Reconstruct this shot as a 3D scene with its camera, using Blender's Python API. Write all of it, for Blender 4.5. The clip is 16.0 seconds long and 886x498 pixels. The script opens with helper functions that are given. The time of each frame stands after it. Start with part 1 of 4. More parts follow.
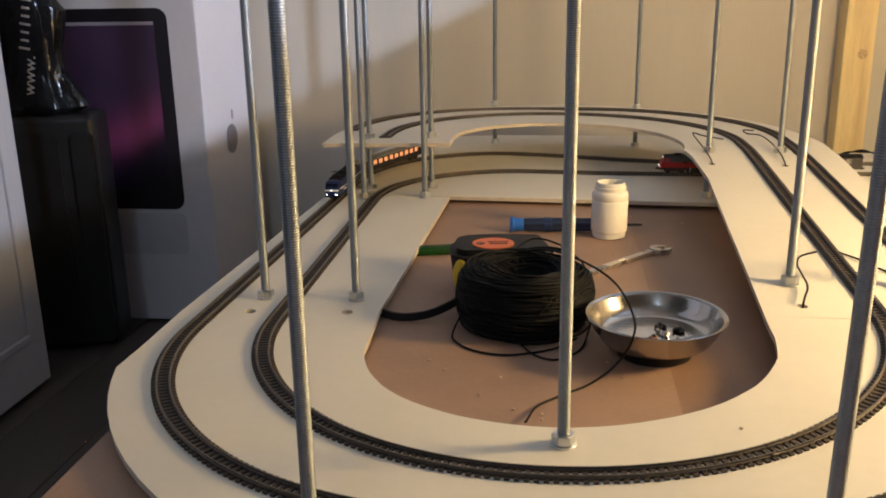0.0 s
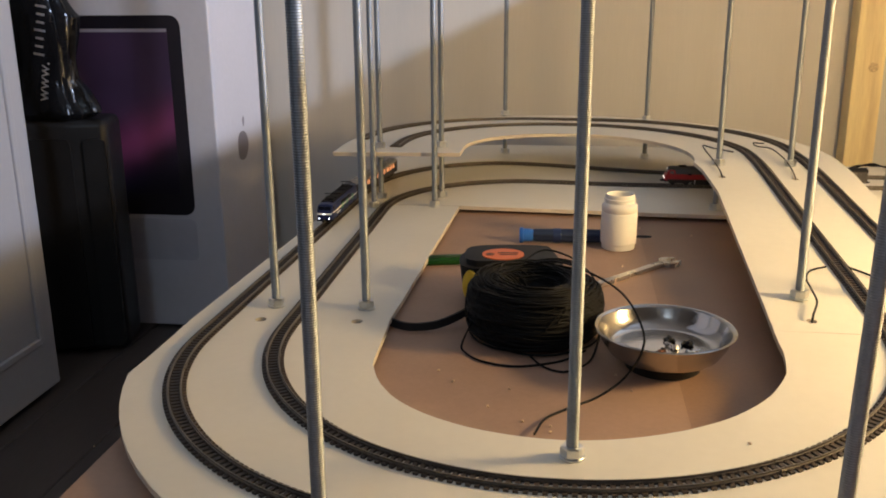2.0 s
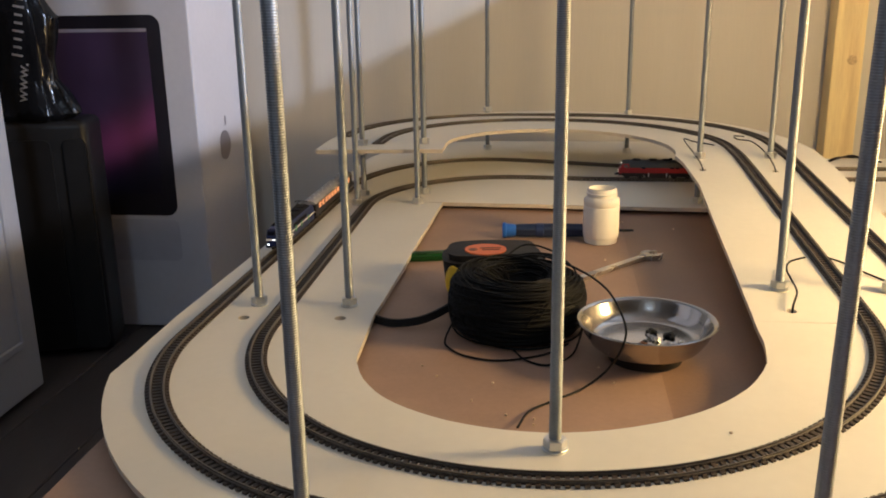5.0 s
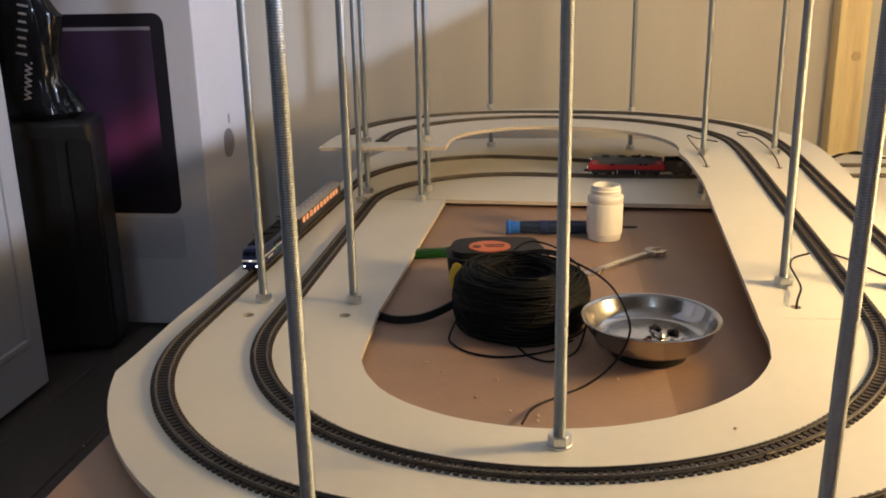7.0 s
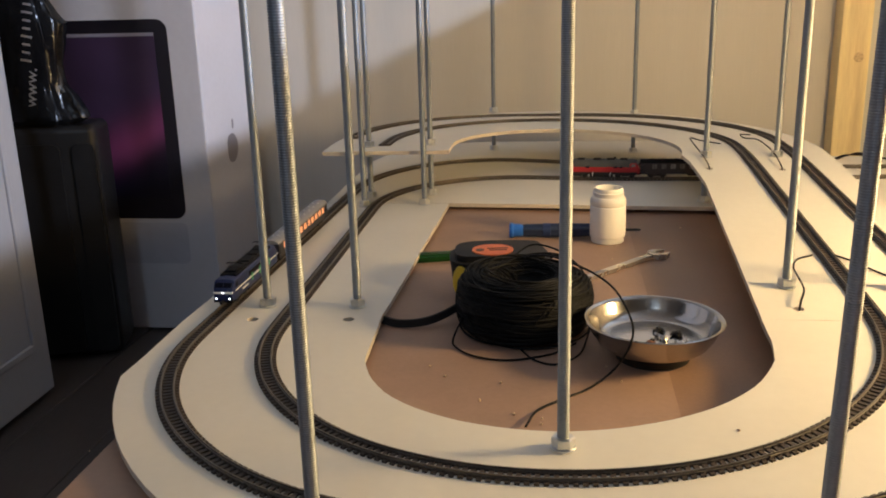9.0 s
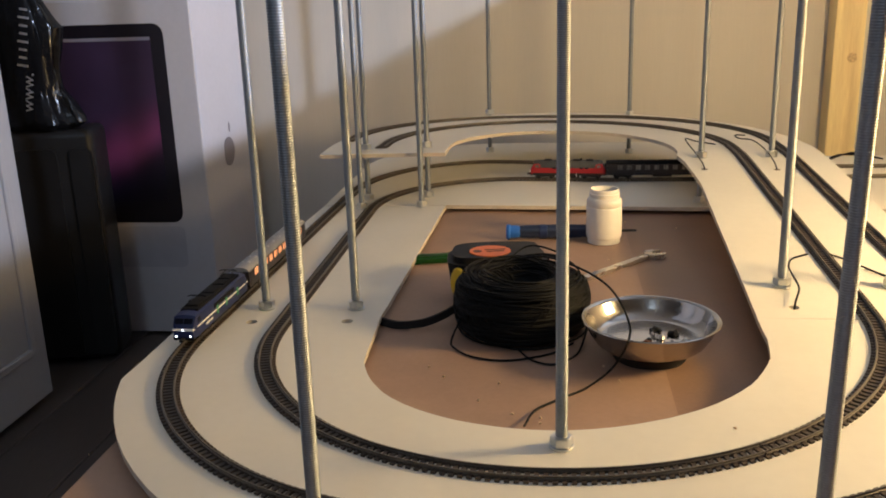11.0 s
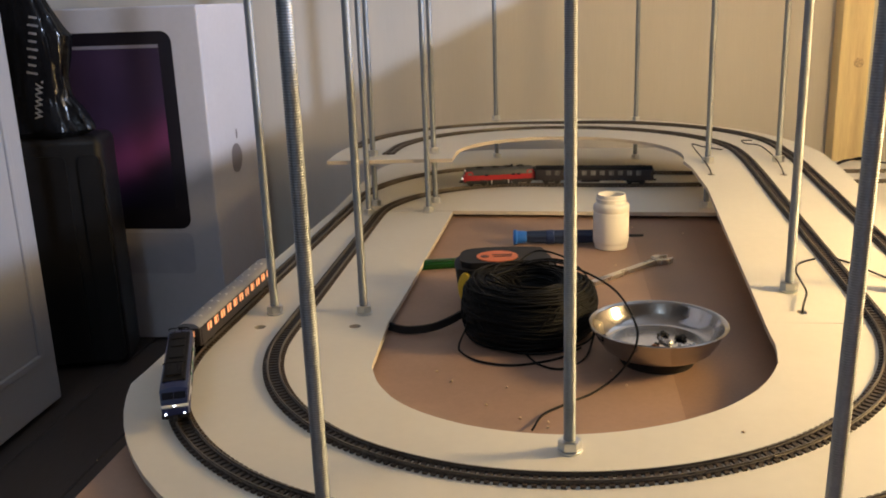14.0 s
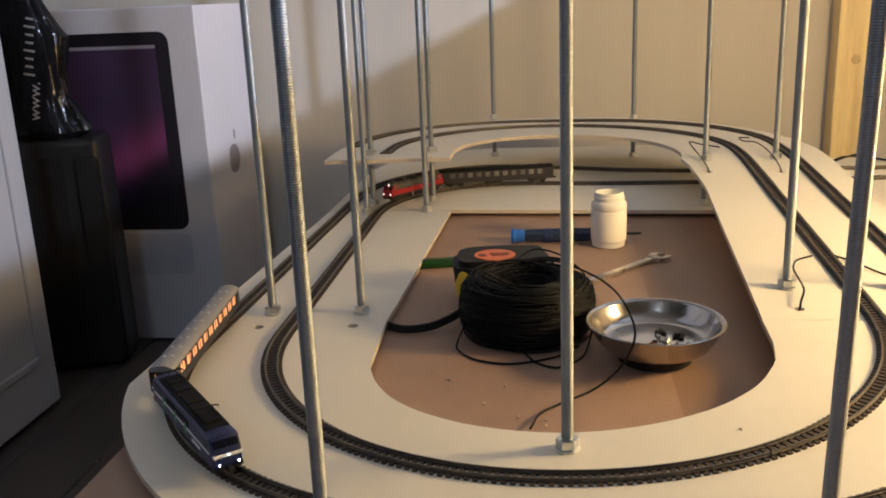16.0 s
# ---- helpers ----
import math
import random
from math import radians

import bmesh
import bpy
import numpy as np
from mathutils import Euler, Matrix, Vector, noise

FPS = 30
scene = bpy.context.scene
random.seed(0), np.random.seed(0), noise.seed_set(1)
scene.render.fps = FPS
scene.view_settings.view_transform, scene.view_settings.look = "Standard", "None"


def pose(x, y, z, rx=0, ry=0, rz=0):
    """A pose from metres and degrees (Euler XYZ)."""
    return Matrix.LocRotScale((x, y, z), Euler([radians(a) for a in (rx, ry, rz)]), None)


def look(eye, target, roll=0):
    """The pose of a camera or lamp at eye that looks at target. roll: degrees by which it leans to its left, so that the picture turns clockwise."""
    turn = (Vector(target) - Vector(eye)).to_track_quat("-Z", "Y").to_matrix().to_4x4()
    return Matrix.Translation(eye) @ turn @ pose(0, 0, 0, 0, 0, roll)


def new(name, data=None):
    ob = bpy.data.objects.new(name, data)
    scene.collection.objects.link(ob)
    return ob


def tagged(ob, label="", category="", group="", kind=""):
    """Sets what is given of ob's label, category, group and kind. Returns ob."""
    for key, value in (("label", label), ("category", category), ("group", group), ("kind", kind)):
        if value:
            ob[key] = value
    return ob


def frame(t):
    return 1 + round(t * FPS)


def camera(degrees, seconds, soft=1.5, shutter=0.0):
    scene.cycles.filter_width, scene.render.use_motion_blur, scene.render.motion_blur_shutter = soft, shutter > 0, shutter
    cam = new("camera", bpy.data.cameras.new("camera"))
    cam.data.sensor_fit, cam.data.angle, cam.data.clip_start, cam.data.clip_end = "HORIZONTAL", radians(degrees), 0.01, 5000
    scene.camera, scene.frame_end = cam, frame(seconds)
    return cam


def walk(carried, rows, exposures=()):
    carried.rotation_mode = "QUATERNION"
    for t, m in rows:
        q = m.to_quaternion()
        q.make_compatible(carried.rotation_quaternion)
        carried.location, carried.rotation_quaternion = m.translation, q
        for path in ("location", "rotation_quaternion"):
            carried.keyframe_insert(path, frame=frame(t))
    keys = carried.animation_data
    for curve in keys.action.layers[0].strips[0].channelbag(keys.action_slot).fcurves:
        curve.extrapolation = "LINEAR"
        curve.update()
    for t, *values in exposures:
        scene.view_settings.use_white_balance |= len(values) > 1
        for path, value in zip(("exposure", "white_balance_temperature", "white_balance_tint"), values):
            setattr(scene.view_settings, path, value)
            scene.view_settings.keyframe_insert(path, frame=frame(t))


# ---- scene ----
cam = camera(52.4, 16.0, soft=1.9)
walk(cam, [
    (0, pose(-0.0009, 0.0058, 0.2777, 73.538, 0.909, 7.276)),
    (0.5, pose(-0.0055, 0.0043, 0.2769, 73.495, 0.623, 7.511)),
    (1, pose(-0.0041, -0.0004, 0.2825, 74.019, 0.344, 7.880)),
    (1.5, pose(-0.0034, 0.0012, 0.2825, 74.213, 0.302, 7.953)),
    (2, pose(-0.0030, 0.0027, 0.2819, 73.990, 0.416, 7.905)),
    (2.5, pose(-0.0039, 0.0015, 0.2802, 73.815, 0.468, 7.955)),
    (3, pose(-0.0013, -0.0001, 0.2815, 73.681, 0.623, 7.691)),
    (3.5, pose(0.0002, -0.0000, 0.2845, 73.798, 0.663, 7.151)),
    (4, pose(0.0008, 0.0026, 0.2830, 73.850, 0.888, 6.860)),
    (6.5, pose(-0.0001, -0.0001, 0.2792, 73.758, 0.954, 6.849)),
    (7, pose(0.0000, 0.0000, 0.2800, 73.700, 1.100, 7.000)),
    (7.5, pose(0.0016, 0.0023, 0.2822, 73.690, 1.236, 6.992)),
    (8, pose(0.0004, 0.0030, 0.2817, 73.695, 1.241, 7.048)),
    (8.5, pose(0.0002, 0.0006, 0.2801, 73.779, 1.341, 7.208)),
    (9, pose(0.0011, -0.0017, 0.2808, 73.916, 1.478, 7.168)),
    (11.5, pose(0.0005, -0.0091, 0.2818, 74.044, 1.788, 6.823)),
    (12, pose(0.0009, -0.0111, 0.2810, 74.036, 1.757, 6.831)),
    (12.5, pose(0.0003, -0.0101, 0.2801, 74.164, 1.735, 6.952)),
    (13, pose(-0.0004, -0.0089, 0.2820, 74.167, 1.740, 7.063)),
    (13.5, pose(-0.0006, -0.0082, 0.2816, 74.277, 1.794, 7.111)),
    (14, pose(-0.0002, -0.0099, 0.2813, 74.473, 1.973, 7.198)),
    (14.5, pose(0.0010, -0.0104, 0.2816, 74.522, 2.099, 7.228)),
    (15, pose(0.0011, -0.0091, 0.2828, 74.584, 2.104, 7.106)),
    (15.5, pose(0.0007, -0.0092, 0.2821, 74.580, 2.110, 7.070)),
    (16, pose(0.0014, -0.0098, 0.2813, 74.406, 2.285, 7.063)),
], exposures=[(0, 0.0), (16, 0.0)])

# ---- light: a warm lamp beside the layout, cool light over an added unseen wall, added fill ----
FLOOR = -0.34
world = bpy.data.worlds.new("room_air")
world.use_nodes = True
world.node_tree.nodes["Background"].inputs[0].default_value = (0.55, 0.58, 0.68, 1)
world.node_tree.nodes["Background"].inputs[1].default_value = 0.02
scene.world = world


def lamp(name, kind, m, energy, colour, size):
    data = bpy.data.lights.new(name, kind)
    data.energy, data.color = energy, colour
    if kind == "AREA":
        data.shape, data.size = "DISK", size
    else:
        data.shadow_soft_size = size
    ob = new(name, data)
    ob.matrix_world = m
    return ob


lamp("warm_lamp_light", "POINT", pose(0.66, 0.65, 0.29), 26.5, (1.0, 0.70, 0.33), 0.08)
# cool lamp placed out of view, its beam cut off by the added low wall
lamp("unseen_cool_light", "AREA", look((2.3, 0.52, 1.427), (-0.6, 1.7, 0.1)), 86, (0.57, 0.71, 1.0), 0.04)
# unseen fill added behind the camera to lift the north wall and left deck
lamp("added_fill_light", "AREA", look((-0.4, -1.9, 1.85), (-0.2, 1.2, 0.1)), 8.2, (0.64, 0.80, 1.0), 0.5)


# ---- materials ----
def mat(name, base, rough=0.6, metal=0.0, var=0.12, scale=40.0, fine=400.0, bump=0.0, tint=None, spec=0.5,
        coat=0.0, rand=0.0, stretch=None, stain=None, stain_scale=6.0, stain_amount=0.5):
    """Base colour with two scales of variation, roughness variation and fine relief."""
    m = bpy.data.materials.new(name)
    m.use_nodes = True
    nt = m.node_tree
    b = nt.nodes["Principled BSDF"]
    b.inputs["Metallic"].default_value = metal
    b.inputs["Specular IOR Level"].default_value = spec
    b.inputs["Coat Weight"].default_value = coat
    tc = nt.nodes.new("ShaderNodeTexCoord")
    mp = nt.nodes.new("ShaderNodeMapping")
    if stretch:
        mp.inputs["Scale"].default_value = stretch
    nt.links.new(tc.outputs["Object"], mp.inputs[0])

    def nz(s, d=4.0):
        n = nt.nodes.new("ShaderNodeTexNoise")
        n.inputs["Scale"].default_value = s
        n.inputs["Detail"].default_value = d
        nt.links.new(mp.outputs[0], n.inputs["Vector"])
        return n
    big, small = nz(scale), nz(fine, 2.0)
    add = nt.nodes.new("ShaderNodeMath")
    add.operation = "MULTIPLY_ADD"
    nt.links.new(small.outputs[0], add.inputs[0])
    add.inputs[1].default_value = 0.5
    nt.links.new(big.outputs[0], add.inputs[2])
    if rand:
        info = nt.nodes.new("ShaderNodeObjectInfo")
        r = nt.nodes.new("ShaderNodeMath")
        r.operation = "MULTIPLY_ADD"
        nt.links.new(info.outputs["Random"], r.inputs[0])
        r.inputs[1].default_value = rand
        nt.links.new(add.outputs[0], r.inputs[2])
        add = r
    ramp = nt.nodes.new("ShaderNodeMapRange")
    ramp.inputs[1].default_value, ramp.inputs[2].default_value = 0.45, 1.05 + rand
    nt.links.new(add.outputs[0], ramp.inputs[0])
    mix = nt.nodes.new("ShaderNodeMix")
    mix.data_type = "RGBA"
    t = tint or base
    mix.inputs[6].default_value = (*[c * (1 - var) for c in base], 1)
    mix.inputs[7].default_value = (*[min(1, c * (1 + var)) for c in t], 1)
    nt.links.new(ramp.outputs[0], mix.inputs[0])
    col = mix.outputs[2]
    if stain:
        s = nz(stain_scale, 6.0)
        sr = nt.nodes.new("ShaderNodeMapRange")
        sr.inputs[1].default_value, sr.inputs[2].default_value = 0.5, 0.75
        sr.inputs[4].default_value = stain_amount
        nt.links.new(s.outputs[0], sr.inputs[0])
        sm = nt.nodes.new("ShaderNodeMix")
        sm.data_type = "RGBA"
        nt.links.new(sr.outputs[0], sm.inputs[0])
        nt.links.new(col, sm.inputs[6])
        sm.inputs[7].default_value = (*stain, 1)
        col = sm.outputs[2]
    nt.links.new(col, b.inputs["Base Color"])
    rr = nt.nodes.new("ShaderNodeMapRange")
    rr.inputs[3].default_value, rr.inputs[4].default_value = max(0.02, rough - 0.08), min(1, rough + 0.08)
    nt.links.new(big.outputs[0], rr.inputs[0])
    nt.links.new(rr.outputs[0], b.inputs["Roughness"])
    if bump:
        bp = nt.nodes.new("ShaderNodeBump")
        bp.inputs["Strength"].default_value, bp.inputs["Distance"].default_value = 0.6, bump
        nt.links.new(add.outputs[0], bp.inputs["Height"])
        nt.links.new(bp.outputs[0], b.inputs["Normal"])
    return m


def glow(name, colour, strength):
    m = bpy.data.materials.new(name)
    m.use_nodes = True
    b = m.node_tree.nodes["Principled BSDF"]
    b.inputs["Base Color"].default_value = (*colour, 1)
    b.inputs["Emission Color"].default_value = (*colour, 1)
    b.inputs["Emission Strength"].default_value = strength
    return m


M_DECK = mat("painted_plywood", (0.74, 0.70, 0.60), 0.55, var=0.04, scale=9, fine=120, bump=0.0002, stain=(0.66, 0.60, 0.48), stain_scale=5, stain_amount=0.35)
M_PLY_EDGE = mat("sawn_plywood_edge", (0.56, 0.49, 0.40), 0.8, var=0.15, scale=60, fine=500, bump=0.0004)
M_BASE = mat("brown_hardboard", (0.34, 0.215, 0.150), 0.62, var=0.12, scale=14, fine=260, bump=0.0002, stain=(0.41, 0.28, 0.20), stain_scale=7, stain_amount=0.5)
M_BASE_DARK = mat("red_brown_hardboard", (0.27, 0.160, 0.105), 0.55, var=0.12, scale=17, fine=300, bump=0.0002, stain=(0.31, 0.195, 0.13), stain_scale=6, stain_amount=0.5)
M_ZINC = mat("zinc_plated_steel", (0.310, 0.338, 0.366), 0.55, metal=1.0, var=0.22, scale=35, fine=700)
M_NUT = mat("bright_zinc", (0.66, 0.67, 0.66), 0.32, metal=1.0, var=0.10, scale=200, fine=1500)
M_RAIL = mat("tarnished_rail", (0.15, 0.13, 0.105), 0.40, metal=0.6, var=0.3, scale=30, fine=300)
M_SLEEPER = mat("dark_brown_plastic", (0.058, 0.042, 0.030), 0.6, var=0.3, scale=120, fine=900, rand=0.35)
M_WALL = mat("painted_wallboard", (0.662, 0.62, 0.553), 0.8, var=0.05, scale=1.6, fine=60, bump=0.0003, stretch=(6, 6, 0.25), stain=(0.61, 0.555, 0.475), stain_scale=1.1, stain_amount=0.5)
# dark colour for walls out of view, standing in for a dim room
M_DIM = mat("darkened_unseen_wall", (0.20, 0.185, 0.17), 0.85, var=0.05, scale=3, fine=80)
# ceiling out of view, greyed so that it throws back less light
M_CEIL = mat("darkened_ceiling", (0.36, 0.34, 0.32), 0.9, var=0.03, scale=3, fine=80)
M_FLOOR = mat("dark_laminate", (0.062, 0.050, 0.044), 0.5, var=0.35, scale=5, fine=60, stretch=(6, 1, 1), rand=0.3, bump=0.0003)
M_DOOR = mat("grey_white_door_paint", (0.35, 0.35, 0.37), 0.45, var=0.04, scale=6, fine=100, bump=0.0002)
M_PINE = mat("pine_timber", (0.93, 0.69, 0.36), 0.55, var=0.18, scale=7, fine=60, stretch=(9, 9, 0.6), stain=(0.55, 0.33, 0.14), stain_scale=5, stain_amount=0.4, bump=0.0004)
M_CARTON = mat("white_carton", (0.60, 0.585, 0.62), 0.5, var=0.05, scale=5, fine=90, spec=0.3, stain=(0.52, 0.49, 0.49), stain_scale=4, stain_amount=0.45)
M_BLACK_PRINT = mat("black_print", (0.013, 0.010, 0.015), 0.35, var=0.1)
M_SUITCASE = mat("black_grained_plastic", (0.0110, 0.0100, 0.0098), 0.42, var=0.25, scale=22, fine=700, bump=0.0004, spec=0.35)
M_BAG = mat("black_plastic_film", (0.006, 0.006, 0.007), 0.20, var=0.2, scale=30, fine=110, bump=0.0030, spec=0.3)
M_WHITE_PRINT = mat("white_print", (0.36, 0.365, 0.40), 0.5, var=0.05)
M_JAR = mat("white_polyethylene", (0.80, 0.77, 0.71), 0.38, var=0.03, scale=30, fine=300)
M_BLACK = mat("black_rubber", (0.009, 0.0085, 0.0085), 0.6, var=0.2, scale=60, fine=600, spec=0.3)
M_WIRE = mat("black_pvc_wire", (0.0045, 0.0045, 0.0045), 0.62, var=0.2, scale=90, fine=900, spec=0.16)
M_STEEL = mat("polished_stainless", (0.50, 0.475, 0.44), 0.15, metal=1.0, var=0.08, scale=50, fine=600)
M_CHROME = mat("satin_chrome", (0.58, 0.56, 0.53), 0.28, metal=1.0, var=0.08, scale=60, fine=600)
M_ORANGE = mat("orange_label", (0.75, 0.16, 0.035), 0.45, var=0.05)
M_COPPER = mat("dull_copper", (0.22, 0.10, 0.055), 0.4, metal=1.0, var=0.3, scale=300)
M_YELLOW = mat("yellow_plastic", (0.72, 0.48, 0.03), 0.4, var=0.06)
M_BLUE = mat("blue_plastic", (0.020, 0.13, 0.52), 0.35, var=0.06)
M_DEEP_BLUE = mat("deep_blue_plastic", (0.012, 0.028, 0.10), 0.4, var=0.1)
M_NAVY = mat("dark_blue_rubber", (0.012, 0.024, 0.065), 0.5, var=0.1)
M_GREEN = mat("green_plastic", (0.006, 0.055, 0.007), 0.14, var=0.25, scale=90)
M_WEBBING = mat("black_webbing", (0.012, 0.011, 0.011), 0.85, var=0.3, scale=100, fine=1500, bump=0.0003)
M_LOCO_BLUE = mat("blue_loco_paint", (0.006, 0.014, 0.080), 0.42, var=0.08, scale=60, fine=600)
M_LOCO_ROOF = mat("dark_grey_roof", (0.0085, 0.008, 0.009), 0.75, var=0.3, scale=90, fine=900, spec=0.2)
M_RED_ROOF = mat("grey_green_roof", (0.055, 0.056, 0.054), 0.5, var=0.2, scale=90, fine=900)
M_LOCO_RED = mat("red_loco_paint", (0.34, 0.012, 0.017), 0.35, var=0.06, scale=60, fine=600)
M_LOCO_WHITE = mat("white_stripe_paint", (0.84, 0.84, 0.85), 0.4, var=0.04)
M_TEAL = mat("teal_lining", (0.06, 0.36, 0.16), 0.4, var=0.05)
M_UNDER = mat("black_underframe", (0.010, 0.009, 0.009), 0.6, var=0.2, scale=100, fine=900)
M_COACH = mat("dark_coach_paint", (0.020, 0.016, 0.019), 0.4, var=0.15, scale=60, fine=600)
M_COACH_ROOF = mat("grey_coach_roof", (0.27, 0.27, 0.28), 0.55, var=0.12, scale=60, fine=600)
M_ROOF_VENT = mat("pale_roof_vent", (0.62, 0.62, 0.64), 0.4, var=0.1)
M_PALE_WIN = mat("pale_coach_window", (0.20, 0.195, 0.19), 0.15, var=0.5, scale=160, rand=0.5)
M_CAB_GLASS = mat("dark_cab_glass", (0.006, 0.007, 0.016), 0.3, var=0.1, spec=0.12)
M_WINDOW_LIT = glow("lit_coach_window", (1.0, 0.43, 0.20), 0.66)
M_HEADLIGHT = glow("white_headlamp", (0.85, 0.93, 1.0), 7.0)
M_HEAD_WARM = glow("warm_headlamp", (1.0, 0.85, 0.75), 3.0)
M_CRUMB = mat("sawdust_crumb", (0.62, 0.46, 0.30), 0.9, var=0.2)


def screen_material():
    """A printed night-sky picture: purple haze with a magenta streak."""
    m = bpy.data.materials.new("printed_screen")
    m.use_nodes = True
    nt = m.node_tree
    b = nt.nodes["Principled BSDF"]
    b.inputs["Roughness"].default_value = 0.35
    tc = nt.nodes.new("ShaderNodeTexCoord")
    sep = nt.nodes.new("ShaderNodeSeparateXYZ")
    nt.links.new(tc.outputs["Object"], sep.inputs[0])
    n = nt.nodes.new("ShaderNodeTexNoise")
    n.inputs["Scale"].default_value = 7
    nt.links.new(tc.outputs["Object"], n.inputs["Vector"])

    def op(kind, a, bb):
        x = nt.nodes.new("ShaderNodeMath")
        x.operation = kind
        for i, v in enumerate((a, bb)):
            if hasattr(v, "is_linked"):
                nt.links.new(v, x.inputs[i])
            else:
                x.inputs[i].default_value = v
        return x.outputs[0]
    line = op("ADD", op("SUBTRACT", sep.outputs[1], op("MULTIPLY", sep.outputs[0], 0.50)), 0.138)
    line = op("ADD", line, op("MULTIPLY", op("SUBTRACT", n.outputs[0], 0.5), 0.05))
    streak = op("POWER", 2.718, op("MULTIPLY", op("MULTIPLY", line, line), -700.0))
    fade = op("POWER", 2.718, op("MULTIPLY", op("MULTIPLY", op("SUBTRACT", sep.outputs[0], 0.20), op("SUBTRACT", sep.outputs[0], 0.20)), -34.0))
    streak = op("MULTIPLY", streak, fade)
    upper = nt.nodes.new("ShaderNodeMapRange")
    upper.inputs[1].default_value, upper.inputs[2].default_value = -0.04, 0.06
    nt.links.new(line, upper.inputs[0])
    mix = nt.nodes.new("ShaderNodeMix")
    mix.data_type = "RGBA"
    mix.inputs[6].default_value = (0.010, 0.007, 0.016, 1)
    mix.inputs[7].default_value = (0.060, 0.034, 0.078, 1)
    nt.links.new(op("MULTIPLY", upper.outputs[0], op("ADD", n.outputs[0], 0.35)), mix.inputs[0])
    mx = nt.nodes.new("ShaderNodeMix")
    mx.data_type = "RGBA"
    nt.links.new(streak, mx.inputs[0])
    nt.links.new(mix.outputs[2], mx.inputs[6])
    mx.inputs[7].default_value = (0.22, 0.050, 0.14, 1)
    nt.links.new(mx.outputs[2], b.inputs["Base Color"])
    return m


M_SCREEN = screen_material()


# ---- mesh helpers ----
def part(name, bm, material, parent=None, label="", smooth=False):
    """Links a bmesh as one mesh object, under a thing where one is given."""
    me = bpy.data.meshes.new(name)
    bm.to_mesh(me)
    bm.free()
    for m in (material if isinstance(material, (list, tuple)) else (material,)):
        me.materials.append(m)
    if smooth:
        me.shade_smooth()
        me.set_sharp_from_angle(angle=radians(40))
    ob = new(name, me)
    ob.parent = parent
    if label:
        ob["label"] = label
    return ob


def thing(name, m, label, category, group="", kind=""):
    ob = new(name)
    ob.empty_display_size = 0.02
    ob.matrix_world = m
    return tagged(ob, label, category, group, kind)


def box(sx, sy, sz, at=(0, 0, 0), bevel=0.0, seg=2, bm=None, turn=None):
    """A box of these sizes centred on at."""
    own = bmesh.new()
    bmesh.ops.create_cube(own, size=1.0)
    bmesh.ops.scale(own, vec=(sx, sy, sz), verts=own.verts)
    if bevel:
        bmesh.ops.bevel(own, geom=own.edges[:], offset=bevel, segments=seg, affect="EDGES", profile=0.5)
    if turn is not None:
        bmesh.ops.transform(own, matrix=turn, verts=own.verts)
    bmesh.ops.translate(own, vec=at, verts=own.verts)
    if bm is None:
        return own
    return merge(bm, own)


def merge(bm, other):
    me = bpy.data.meshes.new("merge")
    other.to_mesh(me)
    other.free()
    bm.from_mesh(me)
    bpy.data.meshes.remove(me)
    return bm


def lathe(profile, n=32, bm=None):
    """A turned form from (radius, height) pairs."""
    bm = bm or bmesh.new()
    rings = []
    for r, z in profile:
        if r < 1e-6:
            rings.append([bm.verts.new((0, 0, z))])
        else:
            rings.append([bm.verts.new((r * math.cos(2 * math.pi * k / n), r * math.sin(2 * math.pi * k / n), z)) for k in range(n)])
    for a, b in zip(rings, rings[1:]):
        for k in range(n):
            j = (k + 1) % n
            if len(a) == 1 and len(b) > 1:
                bm.faces.new((a[0], b[j], b[k]))
            elif len(b) == 1 and len(a) > 1:
                bm.faces.new((a[k], a[j], b[0]))
            elif len(a) > 1:
                bm.faces.new((a[k], a[j], b[j], b[k]))
    bmesh.ops.recalc_face_normals(bm, faces=bm.faces)
    return bm


def sweep(path, profile, bm=None, closed=False, up=Vector((0, 0, 1))):
    """Sweeps a closed (side, up) profile along a line of points, upright."""
    bm = bm or bmesh.new()
    pts = [Vector(p) for p in path]
    rings = []
    for i, p in enumerate(pts):
        a, b = pts[max(i - 1, 0)], pts[min(i + 1, len(pts) - 1)]
        d = (b - a).normalized()
        side = d.cross(up)
        side = side.normalized() if side.length > 1e-6 else Vector((1, 0, 0))
        u = side.cross(d).normalized()
        rings.append([bm.verts.new(p + side * s + u * h) for s, h in profile])
    n = len(profile)
    for a, b in zip(rings, rings[1:]):
        for k in range(n):
            bm.faces.new((a[k], a[(k + 1) % n], b[(k + 1) % n], b[k]))
    bm.faces.new(rings[0][::-1])
    bm.faces.new(rings[-1])
    bmesh.ops.recalc_face_normals(bm, faces=bm.faces)
    return bm


def round_profile(r, n=8):
    return [(r * math.cos(2 * math.pi * k / n), r * math.sin(2 * math.pi * k / n)) for k in range(n)]


def smooth_line(points, step=6):
    """A smooth line through a few bend points."""
    p = [Vector(q) for q in points]
    p = [p[0] * 2 - p[1]] + p + [p[-1] * 2 - p[-2]]
    out = []
    for i in range(1, len(p) - 2):
        for k in range(step):
            t = k / step
            a, b, c, d = p[i - 1:i + 3]
            out.append(0.5 * (2 * b + (c - a) * t + (2 * a - 5 * b + 4 * c - d) * t * t + (3 * b - a - 3 * c + d) * t ** 3))
    return out + [p[-2]]


